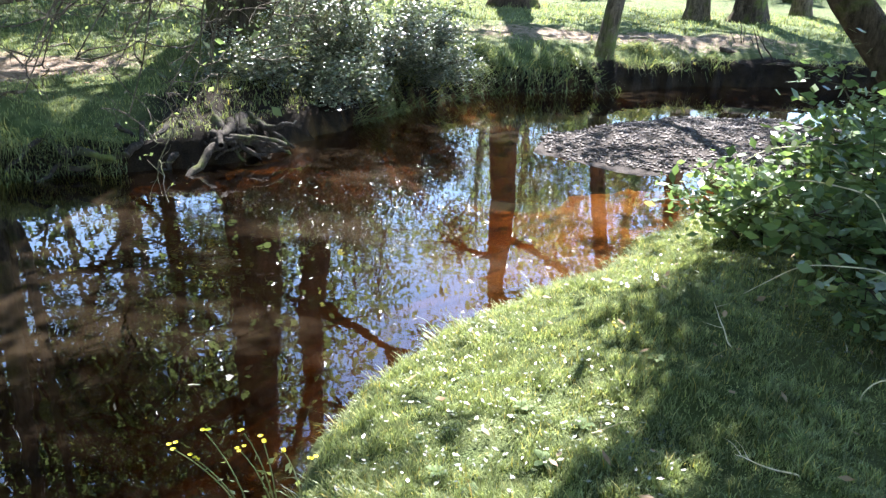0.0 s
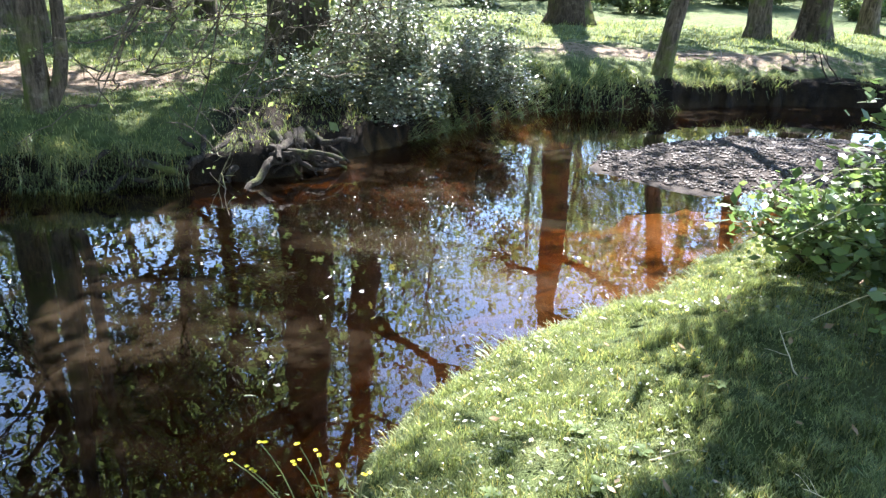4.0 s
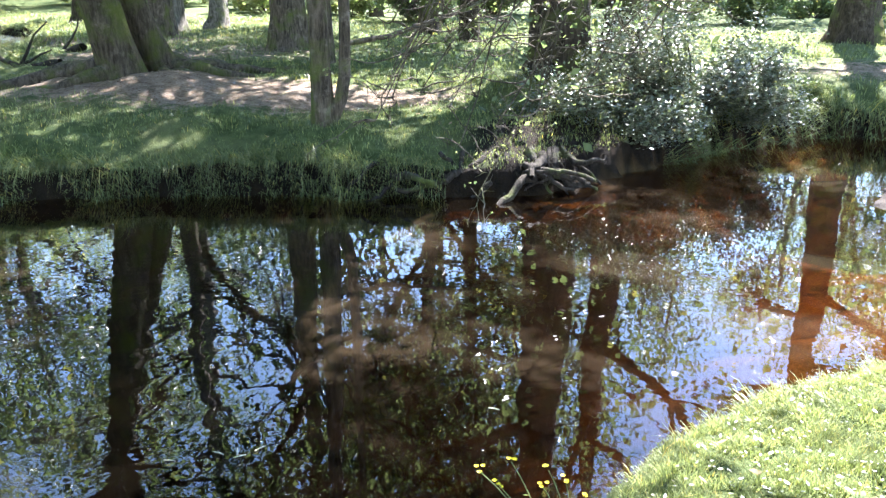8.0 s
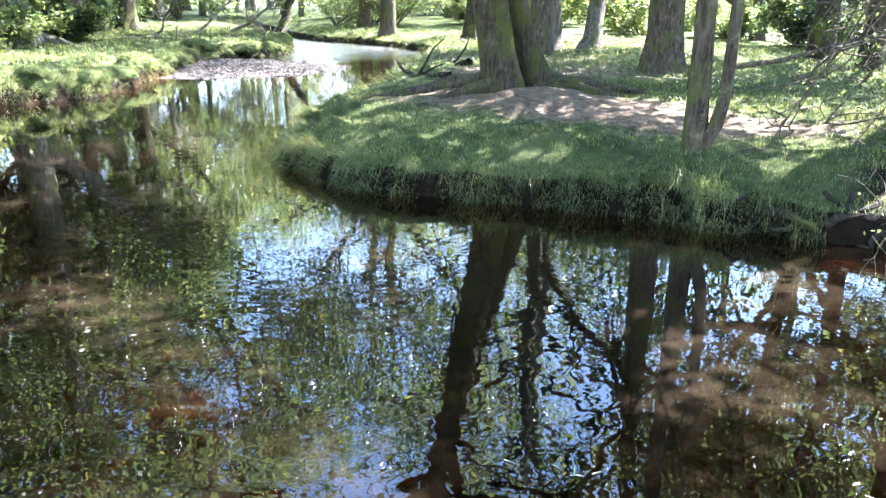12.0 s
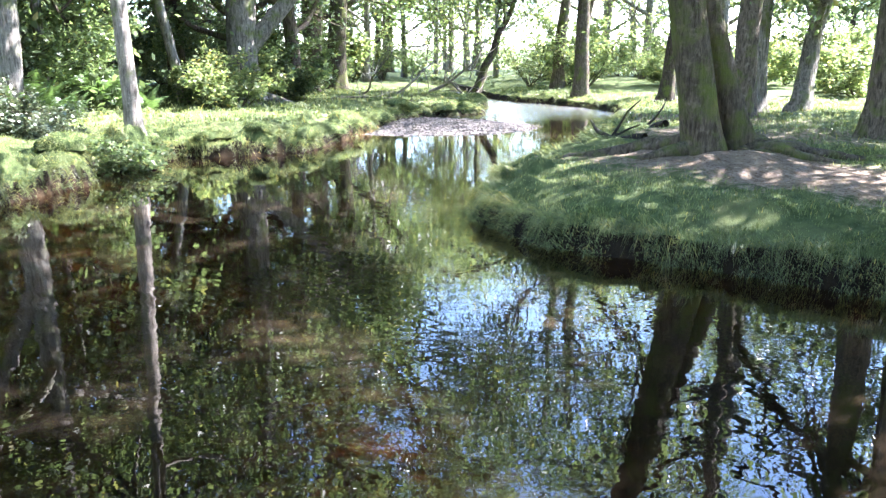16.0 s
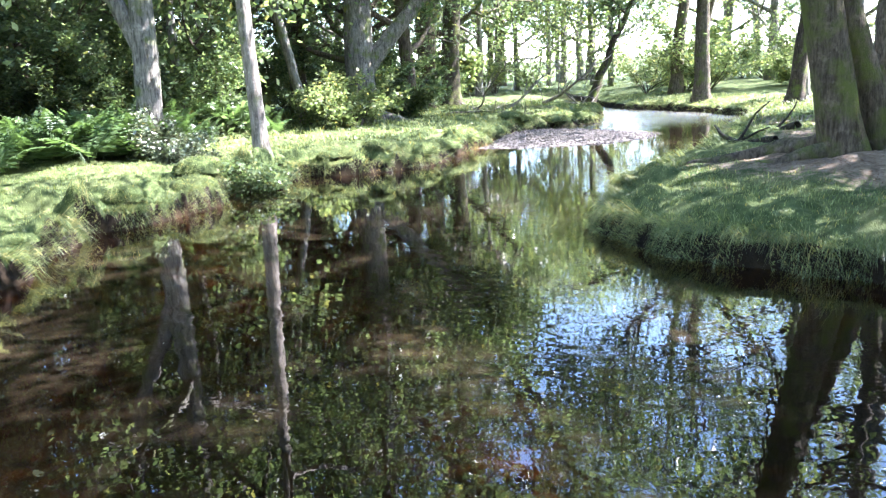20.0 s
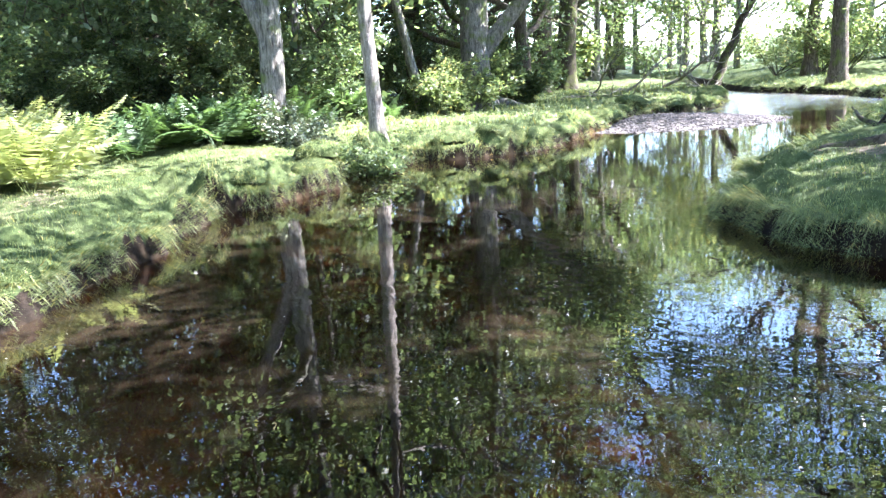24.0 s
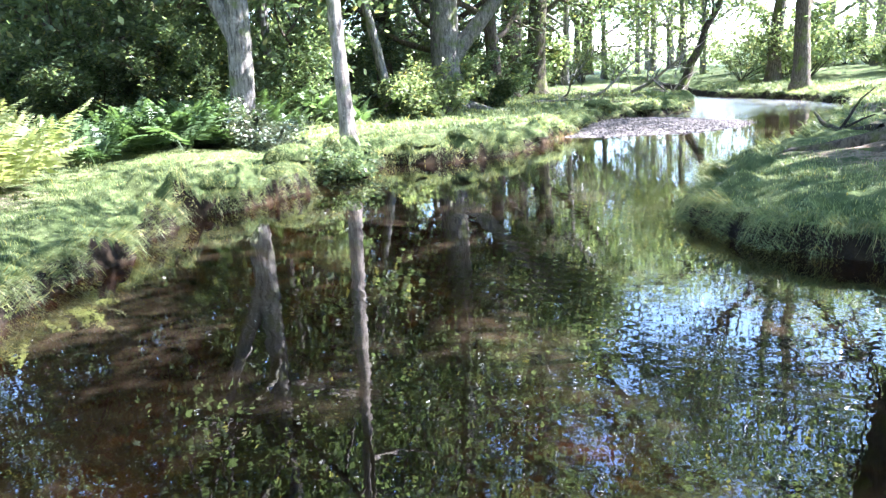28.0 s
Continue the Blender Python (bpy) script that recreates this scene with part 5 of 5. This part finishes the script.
# ---------------------------------------------------------------- small plants and sticks on the near bank
def rosette(x, y, label, seed, count=6, size=0.05):
    rng = np.random.RandomState(seed)
    base = thing("broadleaf_herb", (x, y, ground_z(x, y) + 0.005), label, "herb", "broad-leaved herbs")
    for k in range(count):
        a = k * 2 * math.pi / count + rng.uniform(-0.35, 0.35)
        ln, w = size * rng.uniform(0.8, 1.3), size * rng.uniform(0.26, 0.38)
        lift = rng.uniform(0.2, 0.8)
        V, F = [], []
        d, s = np.array([math.cos(a), math.sin(a), 0]), np.array([-math.sin(a), math.cos(a), 0])
        for i in range(6):
            f = i / 5
            c = d * ln * (0.12 + f) + np.array([0, 0, 0.012 + ln * lift * (f - 0.7 * f * f)])
            ww = w * math.sin(math.pi * min(0.98, 0.08 + 0.9 * f)) ** 0.8
            V += [c - s * ww + [0, 0, 0.15 * ww], c, c + s * ww + [0, 0, 0.15 * ww]]
            if i:
                n = 3 * i
                F += [[n - 3, n - 2, n + 1, n], [n - 2, n - 1, n + 2, n + 1]]
        part("leaf", mesh_from("leaf", np.array(V), np.array(F), M_HERB, True), base)
    return base


HERBS = [(-0.33, 2.7), (-0.21, 2.45), (0.32, 2.75), (0.19, 2.47), (-0.06, 2.33), (0.61, 3.23), (0.06, 2.9), (1.08, 2.69), (0.59, 3.79), (1.26, 2.97)]
for n, (x, y) in enumerate(HERBS):
    rosette(x, y, "glossy broad-leaved herb lying in the near turf", 200 + n, 5 + n % 3, 0.032 + 0.006 * (n % 4))


def cane(points, r, label, seed, leaves_on=True):
    rng = np.random.RandomState(seed)
    p0 = np.array(points[0])
    base = thing("bramble_cane", tuple(p0), label, "bramble", "arching canes")
    ctrl = np.array(points) - p0
    a = np.linspace(0, len(ctrl) - 1, 22)
    line = np.stack([np.interp(a, np.arange(len(ctrl)), ctrl[:, c]) for c in range(3)], 1)
    for _ in range(3):
        line[1:-1] = (line[:-2] + 2 * line[1:-1] + line[2:]) / 4
    t = Tubes()
    t.add(line, np.linspace(r, r * 0.5, 22), 6)
    part("stalk", t.mesh("stalk", M_STRAW), base)
    if leaves_on:
        for k in range(5, 22, 3):
            V, F = leaves(line[k:k + 1], 0.02, 1, 0.035, rng)
            part("leaf", mesh_from("leaf", V, F, M_LEAF, False), base)


cane([(1.75, 3.05, 0.42), (1.56, 3.02, 0.62), (1.42, 3.02, 0.60), (1.38, 3.05, 0.46), (1.52, 3.08, 0.40), (1.72, 3.1, 0.44)], 0.004, "pale looping bramble cane in the shaded turf", 1, False)
cane([(2.0, 4.4, 0.45), (1.7, 4.3, 1.0), (1.3, 4.35, 1.05), (1.0, 4.5, 0.75)], 0.005, "arching leafy bramble cane over the near turf", 2)
cane([(2.1, 5.3, 0.45), (1.8, 5.5, 1.0), (1.4, 5.7, 0.9), (1.1, 5.95, 0.55)], 0.005, "arching leafy bramble cane above the water", 3)
cane([(1.9, 3.7, 0.45), (1.6, 3.6, 0.85), (1.25, 3.7, 0.8), (1.05, 3.85, 0.55)], 0.004, "thin leafy cane in the shade", 4)
for n, (x, y, turn, ln) in enumerate(((1.25, 2.75, 30, 0.35), (0.95, 3.4, 120, 0.25), (1.5, 3.6, 80, 0.3), (0.35, 2.7, 10, 0.18), (1.05, 2.45, 160, 0.22), (0.7, 4.1, 45, 0.2))):
    dead_branch(x, y, ln, 0.004, turn, "thin dry twig lying in the near turf", 300 + n, 0.08, M_STRAW, 2)
